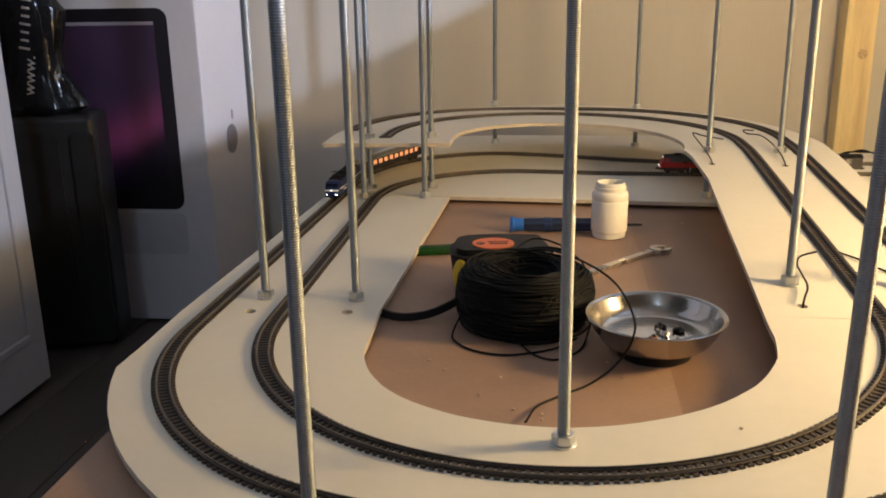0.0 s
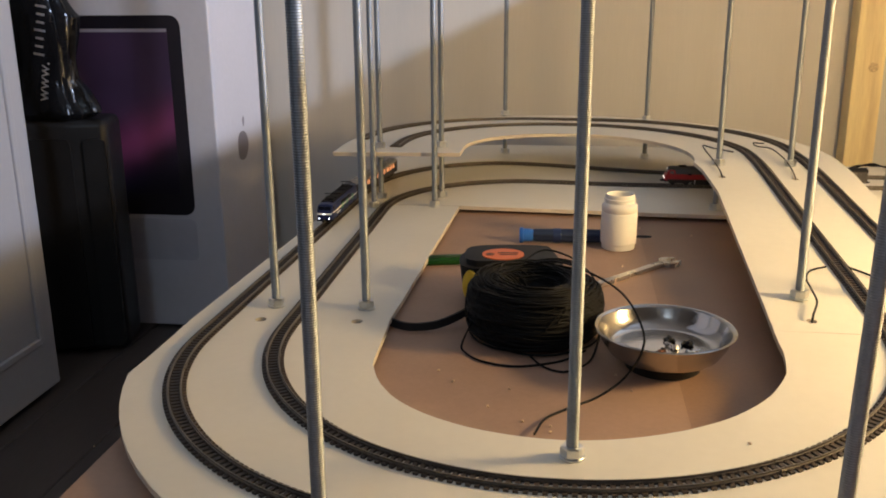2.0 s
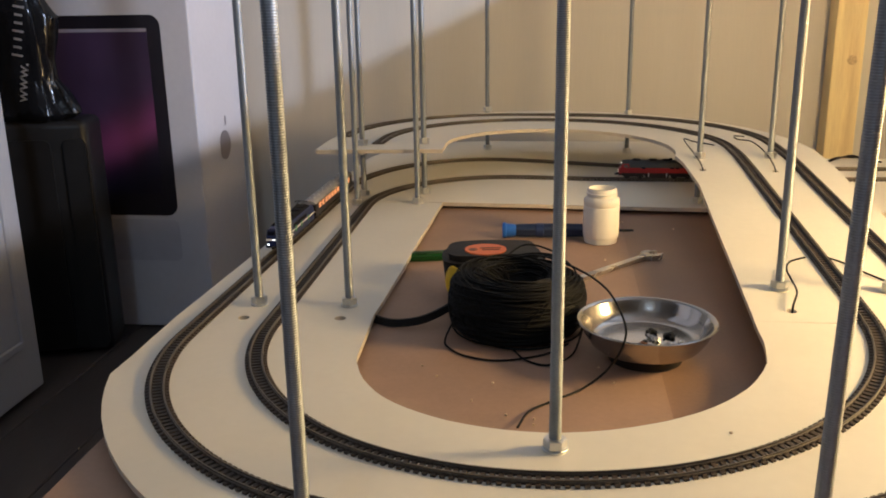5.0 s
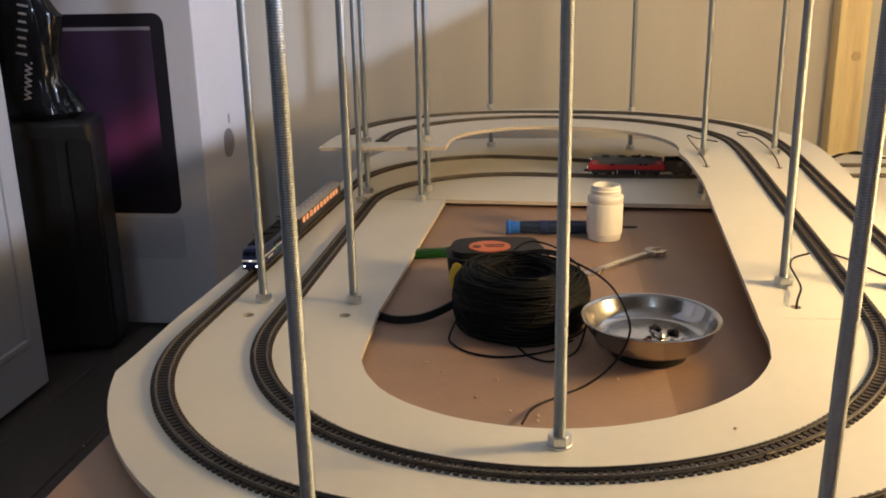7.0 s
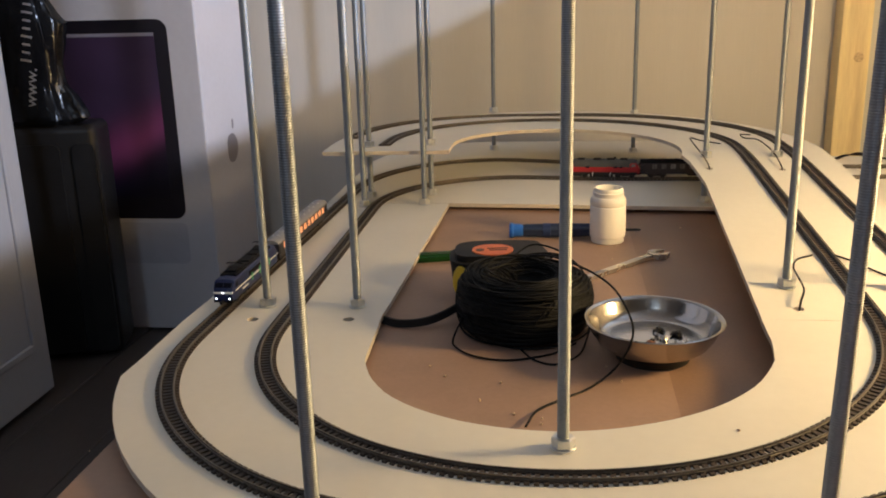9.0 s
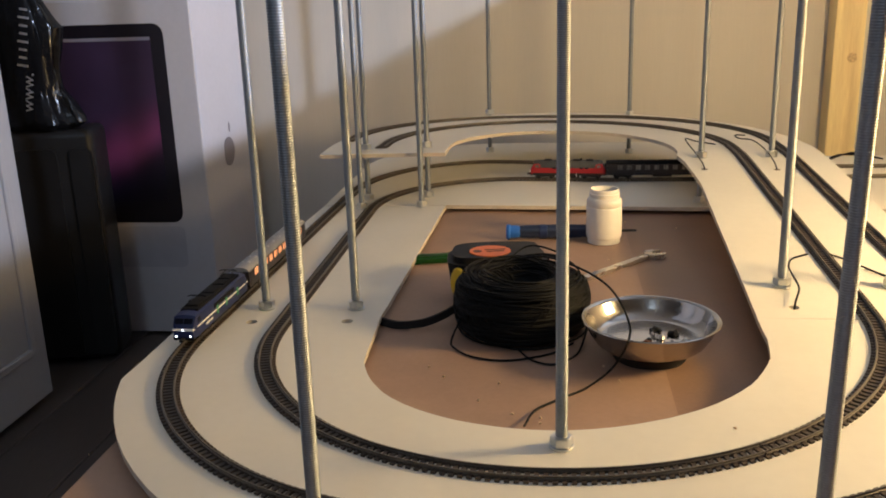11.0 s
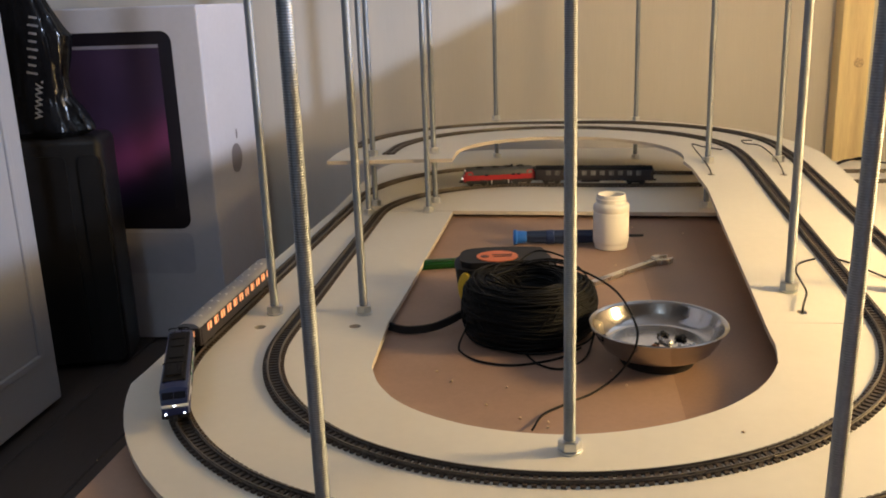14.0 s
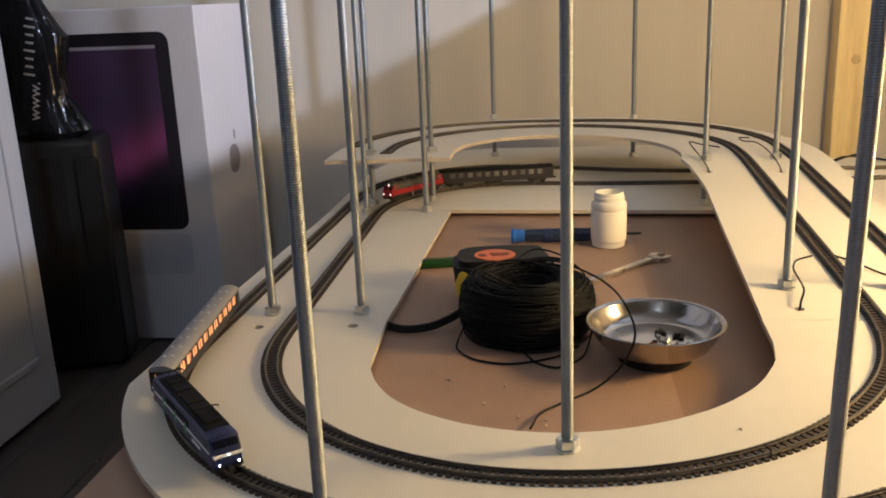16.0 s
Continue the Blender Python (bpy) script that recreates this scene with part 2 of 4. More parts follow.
def plate(outline, depth, bm=None, at=(0, 0, 0)):
    """A flat plate with this outline in x, y, its top at z = 0."""
    bm = bm or bmesh.new()
    top = [bm.verts.new((x + at[0], y + at[1], at[2])) for x, y in outline]
    low = [bm.verts.new((x + at[0], y + at[1], at[2] - depth)) for x, y in outline]
    bm.faces.new(top)
    bm.faces.new(low[::-1])
    for k in range(len(top)):
        j = (k + 1) % len(top)
        bm.faces.new((top[k], low[k], low[j], top[j]))
    bmesh.ops.recalc_face_normals(bm, faces=bm.faces)
    return bm


def round_rect(w, h, r, n=6):
    out = []
    for cx, cy, a0 in ((w / 2 - r, h / 2 - r, 0), (-w / 2 + r, h / 2 - r, 90), (-w / 2 + r, -h / 2 + r, 180), (w / 2 - r, -h / 2 + r, 270)):
        for k in range(n + 1):
            a = radians(a0 + 90 * k / n)
            out.append((cx + r * math.cos(a), cy + r * math.sin(a)))
    return out


def strip(inner, outer, depth):
    """A sheet between two lines of points with the given thickness; edge faces take the second material."""
    bm = bmesh.new()
    rows = []
    for (a, b) in zip(inner, outer):
        ta, tb = bm.verts.new(a), bm.verts.new(b)
        la, lb = bm.verts.new((a[0], a[1], a[2] - depth)), bm.verts.new((b[0], b[1], b[2] - depth))
        rows.append((ta, tb, la, lb))
    for p, q in zip(rows, rows[1:]):
        bm.faces.new((p[0], p[1], q[1], q[0]))
        bm.faces.new((p[2], q[2], q[3], p[3]))
        for f in (bm.faces.new((p[0], q[0], q[2], p[2])), bm.faces.new((p[1], p[3], q[3], q[1]))):
            f.material_index = 1
    for r in (rows[0], rows[-1]):
        bm.faces.new((r[0], r[2], r[3], r[1])).material_index = 1
    bmesh.ops.recalc_face_normals(bm, faces=bm.faces)
    return bm


def cut_holes(ob, places, radius):
    """Drills round holes straight down through a sheet."""
    for x, y in places:
        bm = bmesh.new()
        bmesh.ops.create_cone(bm, cap_ends=True, segments=20, radius1=radius, radius2=radius, depth=0.2)
        cutter = part("cutter", bm, M_PLY_EDGE)
        cutter.matrix_world = pose(x, y, 0.03)
        mod = ob.modifiers.new("drill", "BOOLEAN")
        mod.object, mod.operation, mod.solver = cutter, "DIFFERENCE", "EXACT"
        bpy.context.view_layer.update()
        me = bpy.data.meshes.new_from_object(ob.evaluated_get(bpy.context.evaluated_depsgraph_get()))
        ob.modifiers.clear()
        ob.data = me
        bpy.data.objects.remove(cutter)


# ---- room ----
def room():
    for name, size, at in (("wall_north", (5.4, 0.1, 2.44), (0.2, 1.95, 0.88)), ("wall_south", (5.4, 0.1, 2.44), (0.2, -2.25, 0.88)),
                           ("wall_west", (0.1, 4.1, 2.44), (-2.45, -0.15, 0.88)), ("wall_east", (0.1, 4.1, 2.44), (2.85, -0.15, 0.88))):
        # all but the north wall are unseen and coloured dark to cut bounce and reflections
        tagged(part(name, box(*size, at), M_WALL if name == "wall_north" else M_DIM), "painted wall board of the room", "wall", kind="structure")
    tagged(part("ceiling", box(5.4, 4.3, 0.1, (0.2, -0.15, 2.151)), M_CEIL), "plain unseen ceiling, coloured grey to cut bounced light", "ceiling", kind="structure")
    # unseen blocker, added so its top edge casts the diagonal shadow on the north wall
    tagged(part("wall_partition", box(0.06, 1.5, 1.10, (0.95, 1.14, FLOOR + 0.55)), M_WALL), "unseen low wall added to cast the back wall's shadow line", "wall", kind="structure")
    floor = tagged(part("floor", box(5.4, 4.3, 0.1, (0.2, -0.15, FLOOR - 0.056)), M_FLOOR), "dark brown laminate plank floor", "floor", kind="structure")
    bm = box(0.126, 1.28, 0.008, bevel=0.0012, seg=1)
    me = bpy.data.meshes.new("plank")
    bm.to_mesh(me)
    bm.free()
    me.materials.append(M_FLOOR)
    for i in range(12):
        for j in range(2):
            p = new("plank", me)
            p.parent = floor
            p.matrix_world = pose(-1.62 + 0.128 * i, 0.02 + 1.284 * j - 0.41 * (i % 3 == 1) - 0.2 * (i % 3 == 2), FLOOR - 0.004)


room()


def panel_door():
    """The open door: a leaf with a sunk panel, seen along its face."""
    d = tagged(thing("door_1", pose(-0.832, 1.262, FLOOR + 0.012), "open grey-white panelled door with a sunk panel", "door", kind="structure"))
    part("leaf", box(0.034, 0.83, 2.0, (0, -0.415, 1.0), bevel=0.002), M_DOOR, d)
    bm = bmesh.new()
    for z0, z1 in ((0.085, 0.95), (1.06, 1.90)):
        w, h = 0.75, z1 - z0
        for s in (-1, 1):
            box(0.006, 0.012, h, (0.0185, -0.415 + s * w / 2, (z0 + z1) / 2), bevel=0.002, bm=bm)
            box(0.006, w, 0.012, (0.0185, -0.415, (z0 + z1) / 2 + s * h / 2), bevel=0.002, bm=bm)
    part("panel_moulding", bm, M_DOOR, d)


panel_door()


def timber_post():
    p = thing("timber_post", pose(0.562, 1.8735, FLOOR), "knotty pine timber post against the wall", "post")
    part("stud", box(0.056, 0.052, 2.43, (0, 0, 1.215), bevel=0.002), M_PINE, p)
    for x, z in ((0.008, 0.475), (-0.012, 0.85)):
        own = lathe([(0, 0.0006), (0.006, 0.0004), (0.0095, 0)], 14)
        bmesh.ops.transform(own, matrix=pose(x, -0.0262, z, 90), verts=own.verts)
        part("knot", own, M_KNOT, p, "darker brown knot")


M_KNOT = mat("pine_knot", (0.66, 0.46, 0.24), 0.6, var=0.3, scale=200)
timber_post()


# ---- layout: base board, decks, track lines ----
BASE_TOP = -0.010
T_DECK = 0.005


def ramp_height(x, y):
    """Height of the rising deck: it leaves the near loop, climbs the straight and meets the upper loop."""
    if y < 0.705:
        turn = math.degrees(math.atan2(x - 0.006, 0.705 - y))
        return float(np.interp(turn, [-40, 0, 45, 90], [0.0, 0.003, 0.011, 0.0205])) if abs(turn) < 91 else 0.0
    return float(np.interp(y, [0.705, 0.77, 0.91, 1.03, 1.15, 1.215], [0.0205, 0.026, 0.037, 0.047, 0.057, 0.0615])) if x > 0.05 else 0.0


def base_board():
    b = thing("base_board", pose(0, 0, 0), "brown hardboard base sheet on low trestle legs", "board")
    part("sheet", box(0.3875, 1.40, 0.016, (-0.10625, 0.82, BASE_TOP - 0.008)), M_BASE, b)
    part("sheet", box(0.8025, 1.40, 0.016, (0.48875, 0.82, BASE_TOP - 0.0082)), M_BASE_DARK, b, "darker red-brown hardboard sheet")
    for x in (-0.24, 0.83):
        for y in (0.2, 1.45):
            h = BASE_TOP - 0.016 - FLOOR
            part("leg", box(0.045, 0.045, h, (x, y, FLOOR + h / 2), bevel=0.002), M_PINE, b)


base_board()


def arc(cx, cy, rx, ry, a0, a1, n):
    return [(cx + rx * math.cos(radians(a0 + (a1 - a0) * k / n)), cy + ry * math.sin(radians(a0 + (a1 - a0) * k / n))) for k in range(n + 1)]


def line(p, q, n):
    return [(p[0] + (q[0] - p[0]) * k / n, p[1] + (q[1] - p[1]) * k / n) for k in range(n)]


def deck_parts(ob, label):
    """Parts the painted sheet from its bare sawn edge."""
    t = thing("plywood_deck", pose(0, 0, 0), label, "plywood deck", "plywood decks")
    for name, mats, keep in (("sheet", M_DECK, True), ("sawn_edge", M_PLY_EDGE, False)):
        bm = bmesh.new()
        bm.from_mesh(ob.data)
        bmesh.ops.delete(bm, geom=[f for f in bm.faces if (f.material_index == 0) != keep], context="FACES")
        for f in bm.faces:
            f.material_index = 0
        part(name, bm, mats, t, "" if keep else "bare sawn plywood edge", smooth=keep)
    bpy.data.objects.remove(ob)


def decks():
    n = 40
    # near loop with the left straight
    inner = line((-0.147, 1.187), (-0.1555, 0.745), 9) + line((-0.1555, 0.745), (-0.151, 0.664), 3) + arc(0.006, 0.664, 0.157, 0.132, 180, 360, n - 3) + [(0.1631, 0.680), (0.1631, 0.692), (0.163, 0.702)]
    outer = line((-0.317, 1.187), (-0.3335, 0.725), 9) + line((-0.3335, 0.725), (-0.3325, 0.612), 4) + arc(0.002, 0.70, 0.349, 0.3515, 196, 360, n - 1)
    rng = random.Random(4)

    pts = []
    for a, b in zip(inner, outer):
        z = ramp_height(*a)
        pts.append(((a[0] + rng.uniform(-.0006, .0006), a[1], z), (b[0], b[1], z)))
    bm = strip([p for p, _ in pts], [q for _, q in pts], T_DECK)
    near = part("near_deck", bm, [M_DECK, M_PLY_EDGE])
    cut_holes(near, [(-0.271, 0.731), (-0.184, 0.736)], 0.0052)
    deck_parts(near, "cream painted plywood deck curved round the cut-out")
    # far cross piece under the upper loop
    edge = [(0.92, 1.135), (0.92, 1.535), (0.40, 1.535), (0.33, 1.70)] + arc(-0.10, 1.47, 0.2175, 0.23, 90, 180, 12) + [(-0.318, 1.3), (-0.317, 1.189), (-0.146, 1.189)]
    bm = plate(edge, T_DECK)
    for f in bm.faces:
        f.material_index = 0 if abs(f.normal.z) > 0.5 else 1
    deck_parts(part("far_deck", bm, [M_DECK, M_PLY_EDGE]), "cream painted plywood deck crossing under the upper loop")
    # ramp and upper loop
    inner = line((0.1635, 0.70205), (0.1745, 1.08), 12) + line((0.1745, 1.08), (0.1665, 1.215), 4) + arc(0.0095, 1.25, 0.157, 0.159, -13, 180, n) + [(-0.147, 1.193)]
    outer = line((0.346, 0.70205), (0.352, 1.215), 16) + arc(0.0157, 1.25, 0.3363, 0.372, -6, 180, n) + [(-0.3190, 1.184)]
    m = len(inner)
    pts = []
    for i, (a, b) in enumerate(zip(inner, outer)):
        z = ramp_height(*a) if i < 16 else 0.0615 + 0.0105 * (i - 16) / (m - 17)
        pts.append(((a[0], a[1], z), (b[0], b[1], z)))
    deck = part("ramp_deck", strip([p for p, _ in pts], [q for _, q in pts], T_DECK), [M_DECK, M_PLY_EDGE])
    cut_holes(deck, [(0.197, 0.723), (0.188, 1.143), (0.275, 1.139)], 0.0042)
    deck_parts(deck, "cream plywood ramp rising into an upper loop with sawn end")


decks()


def track_line(r_near, r_far, x_near, x_right, far_low, end_y):
    """Centre line of one track from the far right, round the near loop, up the ramp and round the upper loop: points with height."""
    cx, cy = x_near
    dx = x_right
    low = far_low + line(far_low[-1], (cx - r_near, cy), 160)[1:]
    low += arc(cx, cy, r_near, r_near, 180, 270, 150) + arc(dx, cy, r_near, r_near, 270, 360, 150)
    ramp = line((dx + r_near, cy), (r_far + (0.048 if r_near > 0.25 else 0.008), 1.235), 160)[1:]
    top = 1.303 if r_near > 0.25 else 1.264
    ux = 0.048 if r_near > 0.25 else 0.008
    upper = arc(ux, top, r_far, r_far, -2, 90, 130) + arc(-ux + 0.003, top, r_far, r_far, 90, 180, 130) + line((-ux + 0.003 - r_far, top), (-ux + 0.002 - r_far, end_y), 10)[1:]
    pts = [(x, y, ramp_height(x, y) if i > len(far_low) else 0.0) for i, (x, y) in enumerate(low)]
    pts += [(x, y, ramp_height(x, y)) for x, y in ramp]
    pts += [(x, y, 0.0615 + 0.0105 * k / len(upper)) for k, (x, y) in enumerate(upper)]
    p = np.array(pts)
    keep = np.r_[True, np.linalg.norm(np.diff(p, axis=0), axis=1) > 2e-4]
    p = p[keep]
    s = np.r_[0, np.cumsum(np.linalg.norm(np.diff(p, axis=0), axis=1))]
    even = np.arange(0, s[-1], 0.002)
    q = np.stack([np.interp(even, s, p[:, k]) for k in range(3)], 1)
    k = np.ones(13) / 13
    for _ in range(2):
        pad = np.vstack([q[:1] + (q[:1] - q[6:0:-1]), q, q[-1:] + (q[-1:] - q[-2:-8:-1])])
        q = np.stack([np.convolve(pad[:, c], k, "valid") for c in range(3)], 1)
    return even[:len(q)], q


def ease(a, b, x):
    t = min(max((x - a) / (b - a), 0), 1)
    return t * t * (3 - 2 * t)


_out_far = [(x, 1.438 + 0.064 * (1 - ease(-0.115, 0.20, x))) for x in np.linspace(0.90, -0.09, 200)] + arc(-0.10, 1.265, 0.195, 0.237, 92, 180, 80)
_in_far = [(x, 1.345 + 0.02 * ease(0.2, 0.6, x) + 0.011 * (1 - ease(-0.08, 0.10, x))) for x in np.linspace(0.90, -0.05, 200)] + arc(-0.057, 1.163, 0.190, 0.193, 92, 180, 80)
OUTER = track_line(0.258, 0.258, (-0.048, 0.680), 0.060, _out_far, 1.29)
INNER = track_line(0.2395, 0.2364, (-0.0015, 0.7114), 0.012, _in_far, 1.225)


def on_track(track, s):
    even, q = track
    return Vector([float(np.interp(s, even, q[:, k])) for k in range(3)])


def heading(track, s):
    d = on_track(track, s + 0.003) - on_track(track, s - 0.003)
    return d.normalized()


def sleeper_mesh():
    bm = box(0.0031, 0.0172, 0.0016, (0, 0, 0.0008))
    for y in (-0.0047, 0.0047):
        box(0.0020, 0.0032, 0.0007, (0, y, 0.0019), bm=bm)
    me = bpy.data.meshes.new("sleeper")
    bm.to_mesh(me)
    bm.free()
    me.materials.append(M_SLEEPER)
    return me


SLEEPER = sleeper_mesh()
RAIL_PROFILE = [(-0.0009, 0), (0.0009, 0), (0.0009, 0.0004), (0.0003, 0.0007), (0.0003, 0.0013), (0.00045, 0.0015), (0.00045, 0.0021), (-0.00045, 0.0021), (-0.00045, 0.0015), (-0.0003, 0.0013), (-0.0003, 0.0007), (-0.0009, 0.0004)]


def lay_track(track, length, label):
    even, q = track
    total = even[-1]
    s0 = 0.0
    while s0 < total - 0.03:
        s1 = min(s0 + length, total)
        if total - s1 < 0.05:
            s1 = total
        mid = on_track(track, (s0 + s1) / 2)
        t = thing("railway_track", Matrix.Translation(mid), label, "track", "model railway track sections")
        steps = max(6, int((s1 - s0) / 0.006))
        for side in (-1, 1):
            pts = []
            for k in range(steps + 1):
                s = s0 + 0.0004 + (s1 - s0 - 0.0008) * k / steps
                h = heading(track, s)
                pts.append(on_track(track, s) - mid + Vector((h.y, -h.x, 0)).normalized() * 0.0047 * side + Vector((0, 0, 0.0018)))
            part("rail", sweep(pts, RAIL_PROFILE), M_RAIL, t)
            h = heading(track, s0 + 0.004)
            at = pts[0] + Vector((h.y, -h.x, 0)) * 0.0009 * side
            part("rail_joiner", box(0.009, 0.0012, 0.0012, (0, 0, 0), bevel=0.0003, seg=1, turn=Matrix.Rotation(math.atan2(h.y, h.x), 4, "Z")), M_RAIL, t).location = at + Vector((0, 0, 0.0008))
        count = round((s1 - s0) / 0.0056)
        for k in range(count):
            s = s0 + (k + 0.5) * (s1 - s0) / count
            h = heading(track, s)
            m = Matrix.Translation(on_track(track, s) - mid) @ h.to_track_quat("X", "Z").to_matrix().to_4x4()
            o = new("sleeper", SLEEPER)
            o.parent = t
            o.matrix_local = m
        # web of plastic between the sleepers under each rail
        bm = bmesh.new()
        for side in (-1, 1):
            pts = []
            for k in range(steps + 1):
                s = s0 + (s1 - s0) * k / steps
                h = heading(track, s)
                pts.append(on_track(track, s) - mid + Vector((h.y, -h.x, 0)).normalized() * 0.0047 * side)
            sweep(pts, [(-0.0009, 0.0001), (0.0009, 0.0001), (0.0009, 0.0012), (-0.0009, 0.0012)], bm)
        part("sleeper_web", bm, M_SLEEPER, t)
        s0 = s1


# ---- threaded rods ----
def rod_mesh(length):
    prof = [(0, 0), (0.0034, 0)]
    z, pitch = 0.0006, 0.00125
    while z < length - 0.002:
        prof += [(0.00395, z), (0.00395, z + 0.0002), (0.00358, z + pitch / 2), (0.00358, z + pitch / 2 + 0.0001)]
        z += pitch
    prof += [(0.0034, length), (0, length)]
    n = 12
    ang = [2 * math.pi * k / n for k in range(n)]
    verts, faces, prev = [], [], None
    for r, z in prof[1:-1]:
        start = len(verts)
        verts += [(r * math.cos(a), r * math.sin(a), z) for a in ang]
        if prev is not None:
            faces += [(prev + k, prev + (k + 1) % n, start + (k + 1) % n, start + k) for k in range(n)]
        prev = start
    faces += [tuple(range(n))[::-1], tuple(range(prev, prev + n))]
    me = bpy.data.meshes.new("rod")
    me.from_pydata(verts, [], faces)
    me.materials.append(M_ZINC)
    me.shade_smooth()
    return me


def nut_mesh():
    bm = bmesh.new()
    bmesh.ops.create_cone(bm, cap_ends=True, segments=6, radius1=0.0075, radius2=0.0075, depth=0.0065)
    bmesh.ops.bevel(bm, geom=[e for e in bm.edges if abs(e.verts[0].co.z - e.verts[1].co.z) < 1e-6], offset=0.0006, segments=2, affect="EDGES")
    bmesh.ops.translate(bm, vec=(0, 0, 0.00325 + 0.0016), verts=bm.verts)
    me = bpy.data.meshes.new("nut")
    bm.to_mesh(me)
    bm.free()
    me.materials.append(M_NUT)
    return me


def washer_mesh():
    bm = lathe([(0.0042, 0), (0.0078, 0), (0.0081, 0.0003), (0.0081, 0.0013), (0.0078, 0.0016), (0.0042, 0.0016), (0.0042, 0)], 28)
    me = bpy.data.meshes.new("washer")
    bm.to_mesh(me)
    bm.free()
    me.materials.append(M_NUT)
    return me


ROD, NUT, WASHER = rod_mesh(1.0), nut_mesh(), washer_mesh()


def threaded_rod(x, y, heights, turn, lean=0.0):
    r = thing("threaded_rod", pose(x, y, -0.0095, 0, lean), "zinc threaded steel rod standing in nuts and washers", "threaded rod", "threaded rods round the layout")
    new("rod", ROD).parent = r
    for z, over in heights:
        for name, me in (("washer", WASHER), ("nut", NUT)):
            o = new(name, me)
            o.parent = r
            o.matrix_local = pose(0, 0, z + 0.0095 + 0.0001, 0, 0, turn) if over else pose(0, 0, z + 0.0095 - T_DECK - 0.0001, 180, 0, turn)


RODS = [(-0.268, 0.767, [(0, 1)]), (-0.183, 0.770, [(0, 1)]), (0.0053, 0.5100, [(0.003, 1)]), (-0.1215, 0.39, [(0, 1)]), (0.1275, 0.39, [(0.006, 1)]),
        (0.197, 0.768, [(0.0258, 1)]), (0.288, 0.768, [(0.0258, 1)]), (-0.261, 1.170, [(0, 1)]), (-0.180, 1.182, [(0, 1)]),
        (-0.263, 1.226, [(0, 1), (0.0718, 1), (0.0718, 0)]), (-0.179, 1.244, [(0, 1), (0.0715, 1), (0.0715, 0)]),
        (0.1925, 1.203, [(0, 1), (0.0605, 1), (0.0605, 0)]), (0.2825, 1.205, [(0, 1), (0.0605, 1), (0.0605, 0)]),
        (-0.116, 1.612, [(0, 1), (0.0680, 1), (0.0680, 0)]), (0.1285, 1.582, [(0, 1), (0.0655, 1), (0.0655, 0)])]
for i, (x, y, hs) in enumerate(RODS):
    threaded_rod(x, y, hs, 17 * i, 0.9 if (x, y) == (0.1275, 0.39) else 0.0)


# ---- things on the base board ----
def pill_jar():
    j = thing("pill_jar", pose(0.0585, 1.039, BASE_TOP), "open white plastic pill jar without a lid", "jar")
    part("body", lathe([(0, 0), (0.0178, 0), (0.0190, 0.0010), (0.0192, 0.0062), (0.0204, 0.0075), (0.0208, 0.0095), (0.0208, 0.0425), (0.0203, 0.0436), (0.0198, 0.0444),
                        (0.0207, 0.0456), (0.0208, 0.0505), (0.0200, 0.0530), (0.0183, 0.0545), (0.0172, 0.0550)], 40), M_JAR, j, smooth=True)
    part("neck", lathe([(0.0172, 0.0548), (0.0168, 0.0575), (0.0182, 0.0583), (0.0182, 0.0597), (0.0168, 0.0605), (0.0168, 0.0640), (0.0160, 0.0650), (0.0152, 0.0648), (0.0148, 0.0630), (0.0148, 0.02), (0, 0.02)], 40), M_JAR, j, smooth=True)


def parts_bowl():
    b = thing("parts_bowl", pose(0.0775, 0.690, BASE_TOP), "polished steel magnetic parts bowl holding small screws", "bowl")
    part("dish", lathe([(0, 0.0165), (0.036, 0.0165), (0.0405, 0.0172), (0.0440, 0.0195), (0.0478, 0.0250), (0.0512, 0.0320), (0.0525, 0.0336), (0.0548, 0.0342), (0.0556, 0.0336), (0.0550, 0.0326),
                        (0.0525, 0.0305), (0.0490, 0.0225), (0.0440, 0.0150), (0.0380, 0.0105), (0.030, 0.0086), (0, 0.0086)], 56), M_STEEL, b, smooth=True)
    part("rubber_foot", lathe([(0, 0), (0.0275, 0), (0.0295, 0.0012), (0.0305, 0.0072), (0.028, 0.0085), (0, 0.0085)], 40), M_BLACK, b, "black rubber magnet foot", smooth=True)


def bowl_pieces():
    z = BASE_TOP + 0.0167
    for x, y, a in ((0.083, 0.704, 20), (0.097, 0.697, -30)):
        c = thing("track_connector", pose(x, y, z, 0, 0, a), "small black plastic track connector in the bowl", "connector", "loose connectors in the bowl")
        part("body", box(0.0085, 0.0042, 0.0026, (0, 0, 0.0013), bevel=0.0006), M_BLACK, c)
        part("clip", box(0.0030, 0.0052, 0.0012, (0.0008, 0.0006, 0.0031), bevel=0.0003), M_BLACK, c)
        for dx in (-0.003, 0.003):
            part("prong", box(0.0014, 0.0040, 0.0016, (dx, -0.003, 0.0014)), M_BLACK, c)
    for x, y, a in ((0.081, 0.694, 35), (0.103, 0.681, -62)):
        s = thing("small_screw", pose(x, y, z + 0.0018, 90, 0, a), "small bright steel screw in the bowl", "screw", "small screws in the bowl")
        part("shank", lathe([(0, -0.004), (0.0013, -0.002), (0.0013, 0.009)], 8), M_CHROME, s)
        part("head", lathe([(0, 0.009), (0.0026, 0.009), (0.0026, 0.0104), (0.0015, 0.0115), (0, 0.0115)], 10), M_CHROME, s)


